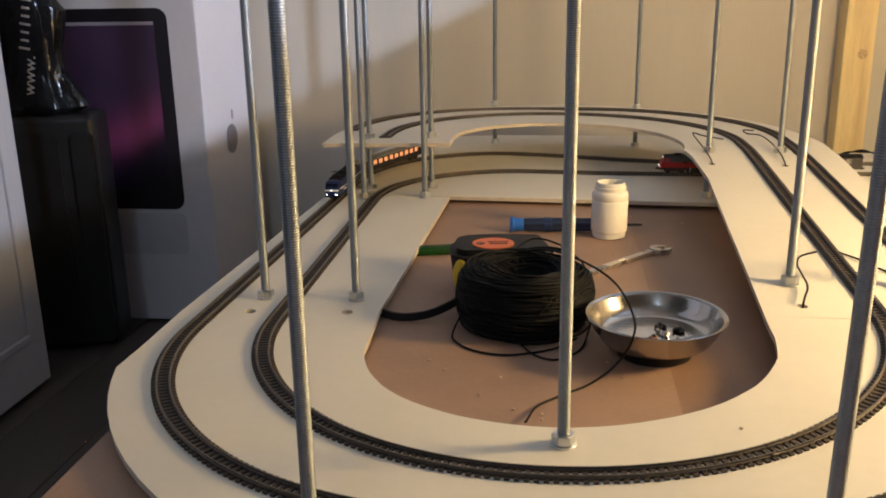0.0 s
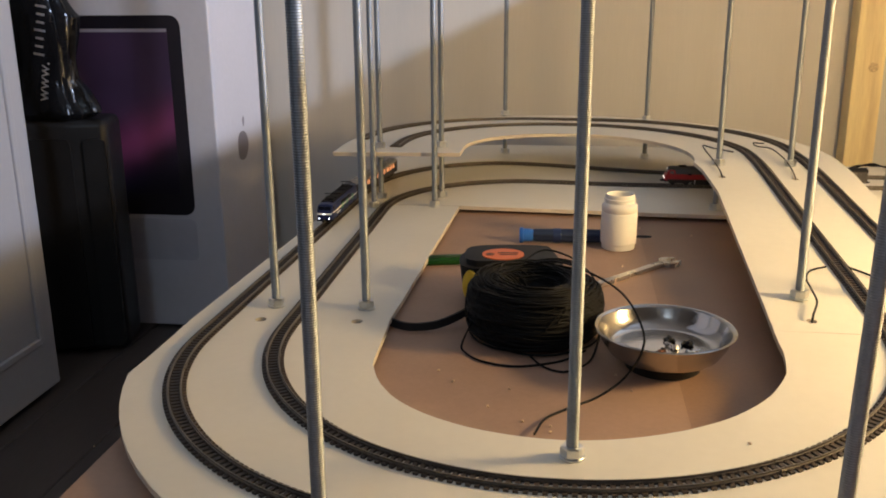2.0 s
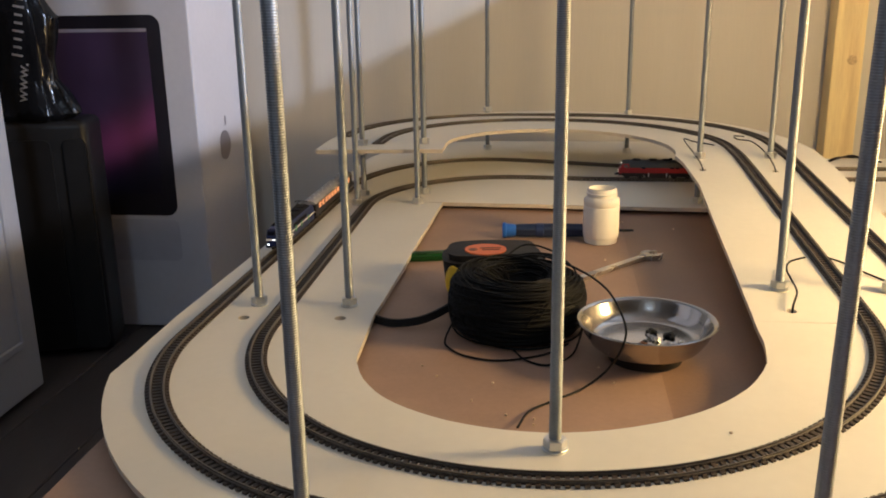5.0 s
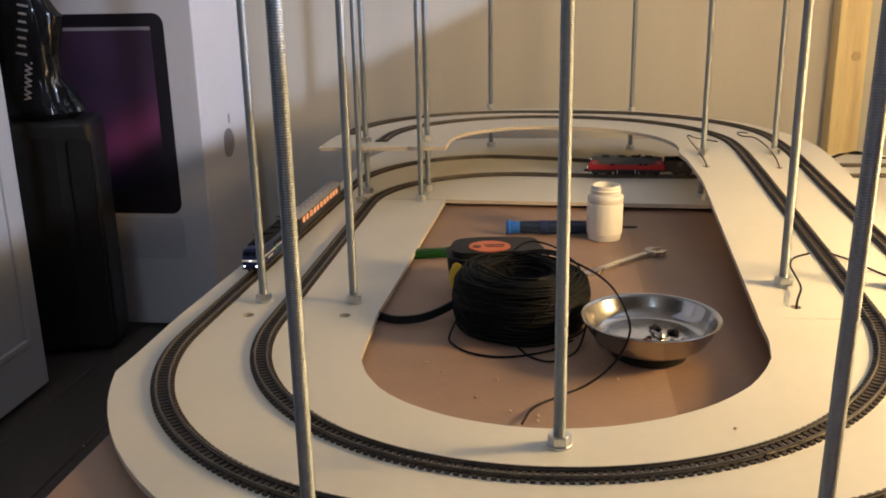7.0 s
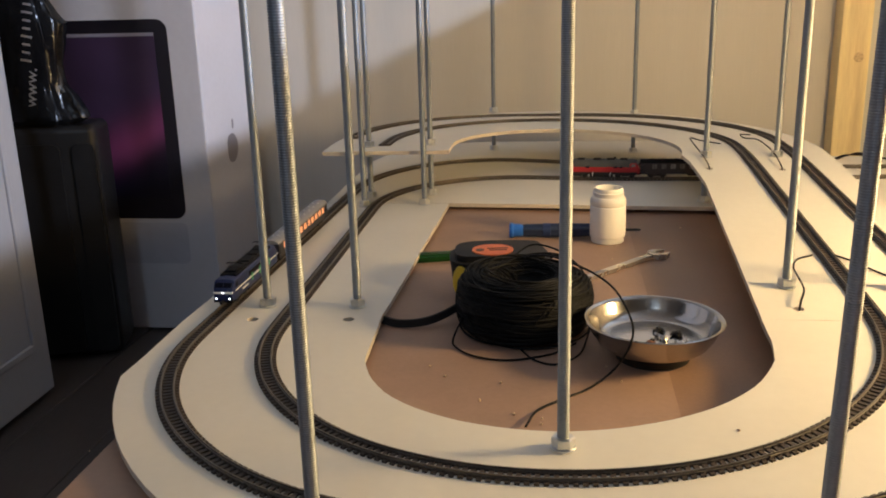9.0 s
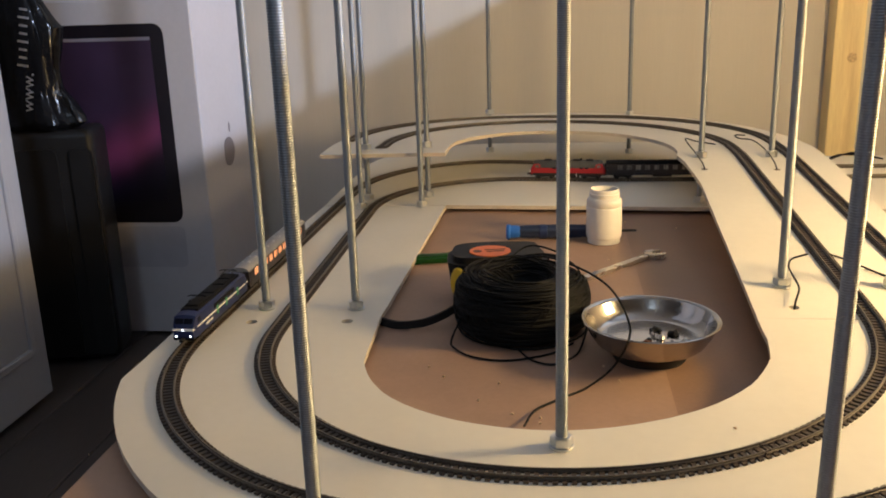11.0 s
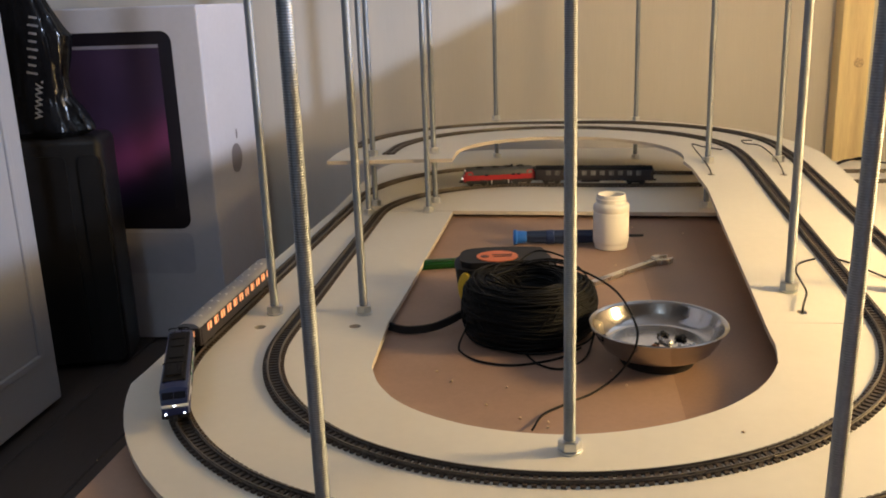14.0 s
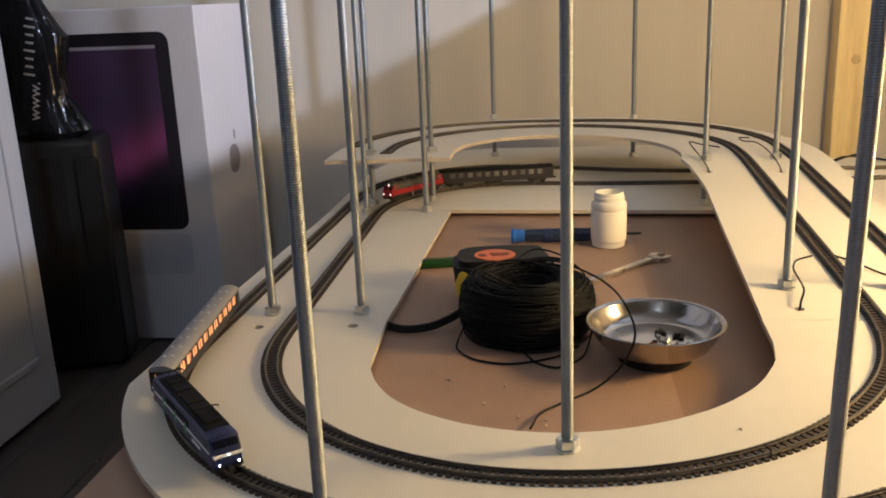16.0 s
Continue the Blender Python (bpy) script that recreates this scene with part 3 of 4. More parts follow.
def terminal_strip():
    t = thing("terminal_strip", pose(0.0725, 0.676, BASE_TOP + 0.0167, 0, 0, 56), "short row of dark copper terminals in the bowl", "connector")
    part("bar", box(0.019, 0.0028, 0.0012, (0, 0, 0.0006), bevel=0.0003), M_COPPER, t)
    for k in range(4):
        part("terminal", box(0.0028, 0.0036, 0.0016, (-0.0072 + 0.0046 * k, 0, 0.0020), bevel=0.0004), M_BLACK if k % 2 else M_COPPER, t)


def tape_measure():
    t = thing("tape_measure", pose(-0.061, 0.845, BASE_TOP, 0, 0, 8), "black rubber-cased tape measure lying flat with orange label", "tape measure")
    out = [(-0.044, -0.020), (-0.036, -0.029), (-0.022, -0.033), (0.034, -0.033), (0.049, -0.030), (0.054, -0.020), (0.052, 0.018), (0.042, 0.030), (0.010, 0.035), (-0.024, 0.033), (-0.040, 0.022), (-0.045, 0.0)]
    ring = [(p.x, p.y) for p in smooth_line([(x, y, 0) for x, y in out + out[:1]], 4)][:-1]
    bm = plate(ring, 0.046, at=(0, 0, 0.046))
    bmesh.ops.bevel(bm, geom=[e for e in bm.edges if abs(e.verts[0].co.z - e.verts[1].co.z) < 1e-5], offset=0.0075, segments=4, affect="EDGES", clamp_overlap=True)
    for v in bm.verts:
        k = 1 - 0.13 * (1 - v.co.z / 0.046)
        v.co.x, v.co.y = v.co.x * k, v.co.y * k
    part("case", bm, M_BLACK, t, smooth=True)
    oval = [(0.0202 * math.cos(a), 0.0190 * math.sin(a)) for a in np.linspace(0, 2 * math.pi, 33)[:-1]]
    part("label_disc", plate(oval, 0.0008, at=(-0.002, -0.0065, 0.0468)), M_ORANGE, t, "orange oval label with dark print")
    bm = bmesh.new()
    for dy, w in ((0.004, 0.020), (-0.002, 0.017)):
        box(w, 0.0026, 0.0003, (0.003, dy - 0.0070, 0.0470), bm=bm)
    own = plate([(0.0042 * math.cos(a), 0.0042 * math.sin(a)) for a in np.linspace(0, 2 * math.pi, 17)[:-1]], 0.0003, at=(-0.0145, -0.0075, 0.0471))
    part("label_print", merge(bm, own), mat("dark_label_print", (0.10, 0.03, 0.012), 0.5), t, "dark bars of print")
    own = lathe([(0, 0.0055), (0.005, 0.005), (0.0078, 0.003), (0.0085, 0)], 20)
    bmesh.ops.scale(own, vec=(1.05, 1.9, 1), verts=own.verts)
    bmesh.ops.transform(own, matrix=pose(-0.0335, -0.0280, 0.022, 90, 0, -32), verts=own.verts)
    part("yellow_lock", own, M_YELLOW, t, "yellow lock button", smooth=True)
    part("end_hook", box(0.002, 0.014, 0.012, (0.0535, -0.012, 0.036), bevel=0.0004), M_BLACK, t)


def wire_coil():
    """A fat coil of thin black wire: turns wound round a ring, each turn a little off the last."""
    c = thing("wire_coil", pose(-0.0285, 0.752, BASE_TOP), "thick coil of thin black electric wire", "wire coil")
    rng = random.Random(21)
    core = lathe([(0.020, 0.004), (0.054, 0.004), (0.0575, 0.014), (0.0575, 0.026), (0.053, 0.036), (0.044, 0.0435), (0.034, 0.0465), (0.026, 0.044), (0.021, 0.037), (0.019, 0.02), (0.020, 0.004)], 40)
    part("core", core, M_WIRE, c, smooth=True)
    for i in range(150):
        a = rng.uniform(-0.75, 2.6) if i % 3 else rng.uniform(0.1, 2.0)
        ca, sa = math.cos(a), math.sin(a)
        r0, z0 = 0.0390 + 0.0195 * math.copysign(abs(ca) ** 0.8, ca), 0.0240 + 0.0245 * math.copysign(abs(sa) ** 0.8, sa)
        tilt = 0.0075 if i % 4 == 0 else 0.0028
        tx, ty, ph = rng.uniform(-tilt, tilt), rng.uniform(-tilt, tilt), rng.uniform(0, 6.28)
        pts = []
        for k in range(41):
            b = 2 * math.pi * k / 40 + ph
            r = r0 + 0.0014 * math.sin(2 * b + ph) + 0.0007 * math.sin(5 * b + ph)
            z = max(0.0010, z0 + tx * math.cos(b) + ty * math.sin(b) + 0.0011 * math.sin(3 * b + ph * 2))
            pts.append((r * math.cos(b), r * math.sin(b), z))
        part("wire_turn", sweep(pts, round_profile(0.00085, 6)), M_WIRE, c, smooth=True)
    # strands laid slantwise over the shoulder of the coil
    for i in range(64):
        b0 = rng.uniform(2.2, 4.1) if i % 3 else rng.uniform(-0.9, 0.7)
        span, a0, a1 = rng.uniform(0.7, 1.5), rng.uniform(-0.5, 0.5), rng.uniform(1.6, 3.0)
        way = -1 if i % 5 else 1
        pts = []
        for k in range(19):
            u = k / 18
            a, b = a0 + (a1 - a0) * u, b0 + way * span * (u - 0.5)
            ca, sa = math.cos(a), math.sin(a)
            r = 0.0390 + 0.0208 * math.copysign(abs(ca) ** 0.8, ca)
            pts.append((r * math.cos(b), r * math.sin(b), max(0.001, 0.0240 + 0.0258 * math.copysign(abs(sa) ** 0.8, sa))))
        part("wire_turn", sweep(pts, round_profile(0.00085, 6)), M_WIRE, c, smooth=True)
    z = 0.0012
    for pts in ([(-0.050, -0.020, 0.020), (-0.058, -0.046, 0.006), (-0.054, -0.055, z), (-0.037, -0.072, z), (-0.009, -0.078, z), (0.025, -0.063, z), (0.045, -0.045, 0.004)],
                [(0.0, -0.056, z), (0.011, -0.076, z), (0.029, -0.084, z), (0.048, -0.061, z), (0.057, -0.035, 0.014)],
                [(-0.012, 0.040, 0.050), (0.018, 0.016, 0.062), (0.049, -0.037, 0.068), (0.072, -0.080, 0.065), (0.083, -0.122, 0.055), (0.083, -0.130, 0.040), (0.073, -0.118, 0.014),
                 (0.054, -0.128, 0.002), (0.036, -0.145, z), (0.016, -0.167, z), (0.009, -0.201, 0.006)],
                [(-0.02, 0.04, 0.046), (0.005, 0.075, 0.055), (0.035, 0.065, 0.05), (0.042, 0.03, 0.05)], [(-0.006, 0.250, 0.0015), (0.006, 0.215, 0.0015), (0.020, 0.160, 0.008), (0.034, 0.100, 0.024), (0.040, 0.045, 0.036)]):
        part("loose_wire", sweep(smooth_line(pts, 10), round_profile(0.0009, 6)), M_WIRE, c, smooth=True)


def webbing_strap():
    s = thing("webbing_strap", pose(0, 0, BASE_TOP), "black webbing strap lying beside the wire coil", "strap")
    line3 = smooth_line([(-0.162, 0.757, 0.0035), (-0.140, 0.744, 0.0035), (-0.117, 0.746, 0.005), (-0.099, 0.760, 0.008), (-0.084, 0.780, 0.012), (-0.072, 0.80, 0.015)], 8)
    part("band", sweep(line3, [(-0.0012, -0.0030), (0.0012, -0.0030), (0.0012, 0.0042), (-0.0012, 0.0042)]), M_WEBBING, s)


def screwdriver():
    s = thing("screwdriver", pose(-0.058, 1.049, BASE_TOP + 0.0095, 0, 90, 3.0), "blue and black handled screwdriver lying on the board", "screwdriver")
    part("handle_cap", lathe([(0, 0), (0.0086, 0.0005), (0.0094, 0.0018), (0.0094, 0.0042), (0.0080, 0.0056), (0.0077, 0.013), (0.0072, 0.0155), (0.0066, 0.017)], 28), M_BLUE, s, "bright blue cap", smooth=True)
    bm = bmesh.new()
    n = 24
    rings = []
    for z, r in ((0.0165, 0.0066), (0.022, 0.0072), (0.05, 0.0078), (0.075, 0.0080), (0.098, 0.0074), (0.104, 0.0055), (0.110, 0.0050)):
        rings.append([bm.verts.new(((r + (0.0006 if k % 4 < 2 else -0.0004)) * math.cos(2 * math.pi * k / n), (r + (0.0006 if k % 4 < 2 else -0.0004)) * math.sin(2 * math.pi * k / n), z)) for k in range(n)])
    for a, b in zip(rings, rings[1:]):
        for k in range(n):
            bm.faces.new((a[k], a[(k + 1) % n], b[(k + 1) % n], b[k]))
    bm.faces.new(rings[-1])
    bmesh.ops.recalc_face_normals(bm, faces=bm.faces)
    part("grip", bm, M_NAVY, s, "dark blue ribbed grip", smooth=True)
    for z in (0.040, 0.066):
        part("blue_band", lathe([(0.0079, z), (0.0087, z + 0.001), (0.0087, z + 0.009), (0.0079, z + 0.010)], 24), M_DEEP_BLUE, s, "deep blue band")
    part("shaft", lathe([(0.0016, 0.108), (0.0016, 0.150), (0.0012, 0.156), (0, 0.1565)], 12), M_UNDER, s)


def spanner():
    s = thing("spanner", pose(0.0, 0.0, BASE_TOP), "grey steel open-ended spanner lying on the board", "spanner")
    a, b = Vector((0.001, 0.852)), Vector((0.104, 0.972))
    d = (b - a).normalized()
    n = Vector((-d.y, d.x))
    w = 0.0042
    part("handle", plate([tuple(a - n * w), tuple(b - n * w * .9), tuple(b + n * w * .9), tuple(a + n * w)], 0.004, at=(0, 0, 0.0048)), M_CHROME, s)
    t = d * math.cos(radians(-18)) + n * math.sin(radians(-18))
    tn = Vector((-t.y, t.x))
    c = b + t * 0.008
    out = []
    for ang in range(38, 323, 12):
        out.append(tuple(c + t * 0.0118 * math.cos(radians(ang)) + tn * 0.0118 * math.sin(radians(ang))))
    for u, v in ((0.012, -0.0052), (0.0, -0.0050), (-0.0028, -0.002), (-0.0028, 0.002), (0.0, 0.0050), (0.012, 0.0052)):
        out.append(tuple(c + t * u + tn * v))
    part("jaw", plate(out, 0.0052, at=(0, 0, 0.0054)), M_CHROME, s)


def green_driver():
    s = thing("green_handle_tool", pose(-0.141, 0.950, BASE_TOP, 0, 0, 14), "flat hand tool with a glossy green handle", "hand tool")
    bm = plate(round_rect(0.084, 0.0170, 0.006), 0.0090, at=(0, 0, 0.0092))
    bmesh.ops.bevel(bm, geom=[e for e in bm.edges if abs(e.verts[0].co.z - e.verts[1].co.z) < 1e-6], offset=0.0030, segments=3, affect="EDGES")
    part("handle", bm, M_GREEN, s, smooth=True)
    part("rib", box(0.060, 0.0045, 0.0008, (0.004, 0, 0.0094), bevel=0.0003), M_GREEN, s)


def crumbs():
    rng = random.Random(5)
    for x, y, z in ((0.0035, 0.553, BASE_TOP), (-0.009, 0.566, BASE_TOP), (0.018, 0.545, BASE_TOP), (0.05, 0.640, BASE_TOP), (-0.10, 0.66, BASE_TOP), (0.06, 0.962, BASE_TOP), (-0.055, 0.60, BASE_TOP), (0.0398, 0.6677, BASE_TOP), (-0.0091, 0.5743, BASE_TOP), (-0.0288, 0.5793, BASE_TOP), (-0.0416, 0.6318, BASE_TOP), (-0.0858, 0.641, BASE_TOP), (0.12, 0.99, BASE_TOP), (0.15, 1.10, BASE_TOP), (0.09, 1.13, BASE_TOP), (0.115, 0.53, 0.0082), (-0.72, 1.33, FLOOR), (-0.70, 1.345, FLOOR), (-0.65, 1.40, FLOOR), (-0.62, 1.28, FLOOR), (-0.60, 1.24, FLOOR), (-0.66, 1.20, FLOOR), (-0.57, 1.31, FLOOR), (-0.63, 1.02, FLOOR), (-0.66, 1.08, FLOOR)):
        bm = bmesh.new()
        bmesh.ops.create_icosphere(bm, subdivisions=1, radius=0.0013)
        for v in bm.verts:
            v.co *= rng.uniform(0.6, 1.15)
        tagged(part("crumb", bm, M_CRUMB), "pale crumb of sawdust on the board", "crumb", "sawdust crumbs").location = (x, y, z + 0.0008)


def feed_wires():
    def drop(name, pts, label):
        tagged(part(name, sweep(smooth_line(pts, 8), round_profile(0.0009, 6)), M_WIRE, smooth=True), label, "wire", "track feed wires")
    label = "thin black feed wire from a drilled hole to the rail"
    drop("feed_wire", [(0.197, 0.723, 0.002), (0.198, 0.724, 0.026), (0.207, 0.750, 0.030), (0.208, 0.775, 0.033), (0.210, 0.80, 0.034), (0.220, 0.828, 0.033), (0.238, 0.845, 0.0325)], label)
    drop("feed_wire", [(0.188, 1.143, 0.04), (0.188, 1.146, 0.058), (0.187, 1.20, 0.064), (0.183, 1.27, 0.070), (0.186, 1.300, 0.070), (0.200, 1.300, 0.066), (0.222, 1.272, 0.066)], label)
    drop("feed_wire", [(0.275, 1.139, 0.04), (0.275, 1.142, 0.058), (0.278, 1.21, 0.066), (0.276, 1.29, 0.068), (0.262, 1.315, 0.067), (0.262, 1.345, 0.067), (0.276, 1.342, 0.067)], label)
    drop("feed_wire", [(0.256, 0.845, 0.033), (0.270, 0.825, 0.032), (0.283, 0.800, 0.030), (0.30, 0.785, 0.027), (0.305, 0.80, 0.03)], label)


def wire_clump():
    c = thing("wire_clump", pose(0.47, 1.505, 0.0), "small tangle of dark wire beside the post", "wire")
    for k in range(3):
        part("strand", sweep(smooth_line([(-0.03, -0.01 + 0.004 * k, 0.001), (-0.01, 0.004 * k, 0.006), (0.012, 0.006, 0.010 - 0.002 * k), (0.03, 0.004 * k, 0.005), (0.055, -0.006 + 0.003 * k, 0.001)], 8), round_profile(0.0011, 6)), M_WIRE, c, smooth=True)


wire_clump()
pill_jar()
parts_bowl()
bowl_pieces()
terminal_strip()
tape_measure()
wire_coil()
webbing_strap()
screwdriver()
spanner()
green_driver()
crumbs()
feed_wires()


# ---- stored things beside the layout ----
def computer_carton():
    c = thing("computer_carton", pose(-0.636, 1.56, FLOOR), "white computer carton printed with a dark screen", "carton")
    w, d, h = 0.62, 0.27, 0.627
    part("box", box(w, d, h, (-w / 2, d / 2, h / 2), bevel=0.003), M_CARTON, c)
    p = part("printed_bezel", plate(round_rect(0.54, 0.363, 0.020), 0.0008), M_BLACK_PRINT, c, "black printed screen bezel")
    p.matrix_local = pose(-0.053 - 0.27, -0.0012, 0.4025, 90)
    s = part("printed_screen", plate([(-0.245, -0.158), (0.245, -0.158), (0.245, 0.139), (-0.245, 0.139)], 0.0006), M_SCREEN, c, "printed purple and magenta night sky")
    s.matrix_local = pose(-0.053 - 0.27, -0.0022, 0.42, 90)
    m = part("printed_bar", plate([(-0.245, -0.003), (0.245, -0.003), (0.245, 0.003), (-0.245, 0.003)], 0.0004), mat("pale_menu_bar", (0.30, 0.28, 0.33), 0.4), c, "pale printed bar")
    m.matrix_local = pose(-0.053 - 0.27, -0.0030, 0.558, 90)
    r = part("printed_reflection", plate(round_rect(0.54, 0.080, 0.012), 0.0004), mat("grey_print", (0.50, 0.485, 0.53), 0.45, var=0.06), c, "soft grey printed reflection")
    r.matrix_local = pose(-0.053 - 0.27, -0.0008, 0.173, 90)
    # plain rounded emblem on the side
    shape = [(0.028 * math.cos(a) * (1 + 0.08 * math.cos(3 * a)), 0.030 * math.sin(a) * (1 + 0.06 * math.cos(2 * a))) for a in np.linspace(0, 2 * math.pi, 33)[:-1]]
    M_GREYP = mat("grey_emblem_print", (0.22, 0.20, 0.22), 0.45, var=0.05)
    e = part("emblem", plate(shape, 0.0005), M_GREYP, c, "plain grey emblem")
    e.matrix_local = pose(0.0007, 0.128, 0.333, 90, 0, 90)
    e = part("emblem", plate([(0.004 * math.cos(a), 0.010 * math.sin(a)) for a in np.linspace(0, 2 * math.pi, 17)[:-1]], 0.0005), M_GREYP, c, "plain grey emblem")
    e.matrix_local = pose(0.0007, 0.138, 0.379, 90, 0, 90)


def suitcase():
    s = thing("suitcase", pose(-0.772, 1.418, FLOOR, 0, 0, 14), "upright black hard-shell suitcase on the floor", "suitcase")
    w, d, h = 0.50, 0.105, 0.412
    part("shell", box(w, d, h, (-w / 2, d / 2, h / 2 + 0.006), bevel=0.014, seg=5), M_SUITCASE, s, smooth=True)
    # raised end panel with rounded corners beside a sunk groove
    bm = plate(round_rect(0.036, h - 0.040, 0.012), 0.010)
    bmesh.ops.transform(bm, matrix=pose(-0.0225, -0.0035, h / 2 - 0.004, 90), verts=bm.verts)
    part("raised_panel", bm, M_SUITCASE, s)
    bm = plate(round_rect(w - 0.085, h - 0.040, 0.012), 0.010)
    bmesh.ops.transform(bm, matrix=pose(-w / 2 - 0.018, -0.0035, h / 2 - 0.004, 90), verts=bm.verts)
    part("raised_panel", bm, M_SUITCASE, s)
    for x in (-0.06, -w + 0.06):
        part("foot", box(0.04, 0.07, 0.008, (x, d / 2, 0.004), bevel=0.002), M_BLACK, s)


def plastic_bag():
    b = thing("plastic_bag", pose(-0.890, 1.438, FLOOR + 0.418), "crumpled glossy black plastic bag printed with white lettering", "plastic bag")
    bm = bmesh.new()
    prof = [(0.0, 0.001), (0.078, 0.001), (0.088, 0.010), (0.080, 0.030), (0.066, 0.065), (0.064, 0.10), (0.068, 0.165), (0.052, 0.20), (0.03, 0.25), (0.012, 0.275), (0, 0.285)]
    lathe([(r, z) for r, z in prof], 48, bm)
    bmesh.ops.subdivide_edges(bm, edges=bm.edges[:], cuts=1, use_grid_fill=True)
    for v in bm.verts:
        a = math.atan2(v.co.y, v.co.x)
        n = noise.noise(Vector((math.cos(a) * 2.2, math.sin(a) * 2.2, v.co.z * 16))) * 0.16 + abs(noise.noise(Vector((math.cos(a) * 5, math.sin(a) * 5, v.co.z * 28 + 4)))) * 0.14
        v.co.x *= 1 + n
        v.co.y *= 0.55 * (1 + n)
        v.co.z = max(0.001, v.co.z * (1 + 0.04 * n))
    part("film", bm, M_BAG, b, smooth=True)
    # lettering runs up the front of the bag
    cu = bpy.data.curves.new("lettering", "FONT")
    cu.body, cu.size, cu.extrude = "www.", 0.027, 0.0003
    tmp = new("lettering", cu)
    me = bpy.data.meshes.new_from_object(tmp.evaluated_get(bpy.context.evaluated_depsgraph_get()))
    bpy.data.objects.remove(tmp)
    me.materials.append(M_WHITE_PRINT)
    o = new("lettering", me)
    o.parent = b
    o["label"] = "white printed letters"
    o.matrix_local = pose(0.054, -0.076, 0.036, 90, -80, 0)
    bm = bmesh.new()
    for k in range(8):
        box(0.0034, 0.013 if k % 3 else 0.018, 0.0008, (0.004 + k * 0.0125, 0.008, 0), bm=bm)
    o = part("lettering_bar", bm, M_WHITE_PRINT, b, "white printed bars")
    o.matrix_local = pose(0.056, -0.076, 0.106, 90, -80, 0)


computer_carton()
suitcase()
plastic_bag()


# ---- trains ----
def hull(length, sections, bm=None):
    """A vehicle body: (x, outline) cross sections in y, z joined along the length."""
    bm = bm or bmesh.new()
    rings = [[bm.verts.new((x, y, z)) for y, z in out] for x, out in sections]
    n = len(rings[0])
    for a, b in zip(rings, rings[1:]):
        for k in range(n):
            bm.faces.new((a[k], a[(k + 1) % n], b[(k + 1) % n], b[k]))
    bm.faces.new(rings[0][::-1])
    bm.faces.new(rings[-1])
    bmesh.ops.recalc_face_normals(bm, faces=bm.faces)
    return bm


def side_outline(w, z0, z1, rise, n=6):
    """Upright sides with a bowed roof."""
    top = [(w * math.cos(math.pi * k / n), z1 + rise * math.sin(math.pi * k / n)) for k in range(n + 1)]
    return [(w, z0)] + top + [(-w, z0)]


def bogie(parent, x, wheels, span):
    b = part("bogie", box(span + 0.010, 0.0125, 0.0038, (0, 0, 0.0062), bevel=0.0008), M_UNDER, parent)
    b.location.x = x
    for k in range(wheels):
        wx = (k / (wheels - 1) - 0.5) * span
        for y in (-0.0046, 0.0046):
            own = lathe([(0, -0.001), (0.0034, -0.001), (0.0034, 0.001), (0, 0.001)], 14)
            bmesh.ops.transform(own, matrix=pose(wx, y, 0.0055, 90), verts=own.verts)
            part("wheel", own, M_UNDER, b)


def coupler(parent, x):
    part("coupler", box(0.007, 0.003, 0.0022, (x, 0, 0.0075), bevel=0.0004), M_UNDER, parent)


def buffers(parent, x, sgn):
    for y in (-0.0052, 0.0052):
        own = lathe([(0, 0), (0.0007, 0), (0.0007, 0.0018), (0.0013, 0.0019), (0.0013, 0.0024), (0, 0.0024)], 10)
        bmesh.ops.transform(own, matrix=pose(x, y, 0.0085, 0, 90 * sgn, 0), verts=own.verts)
        part("buffer", own, M_UNDER, parent)


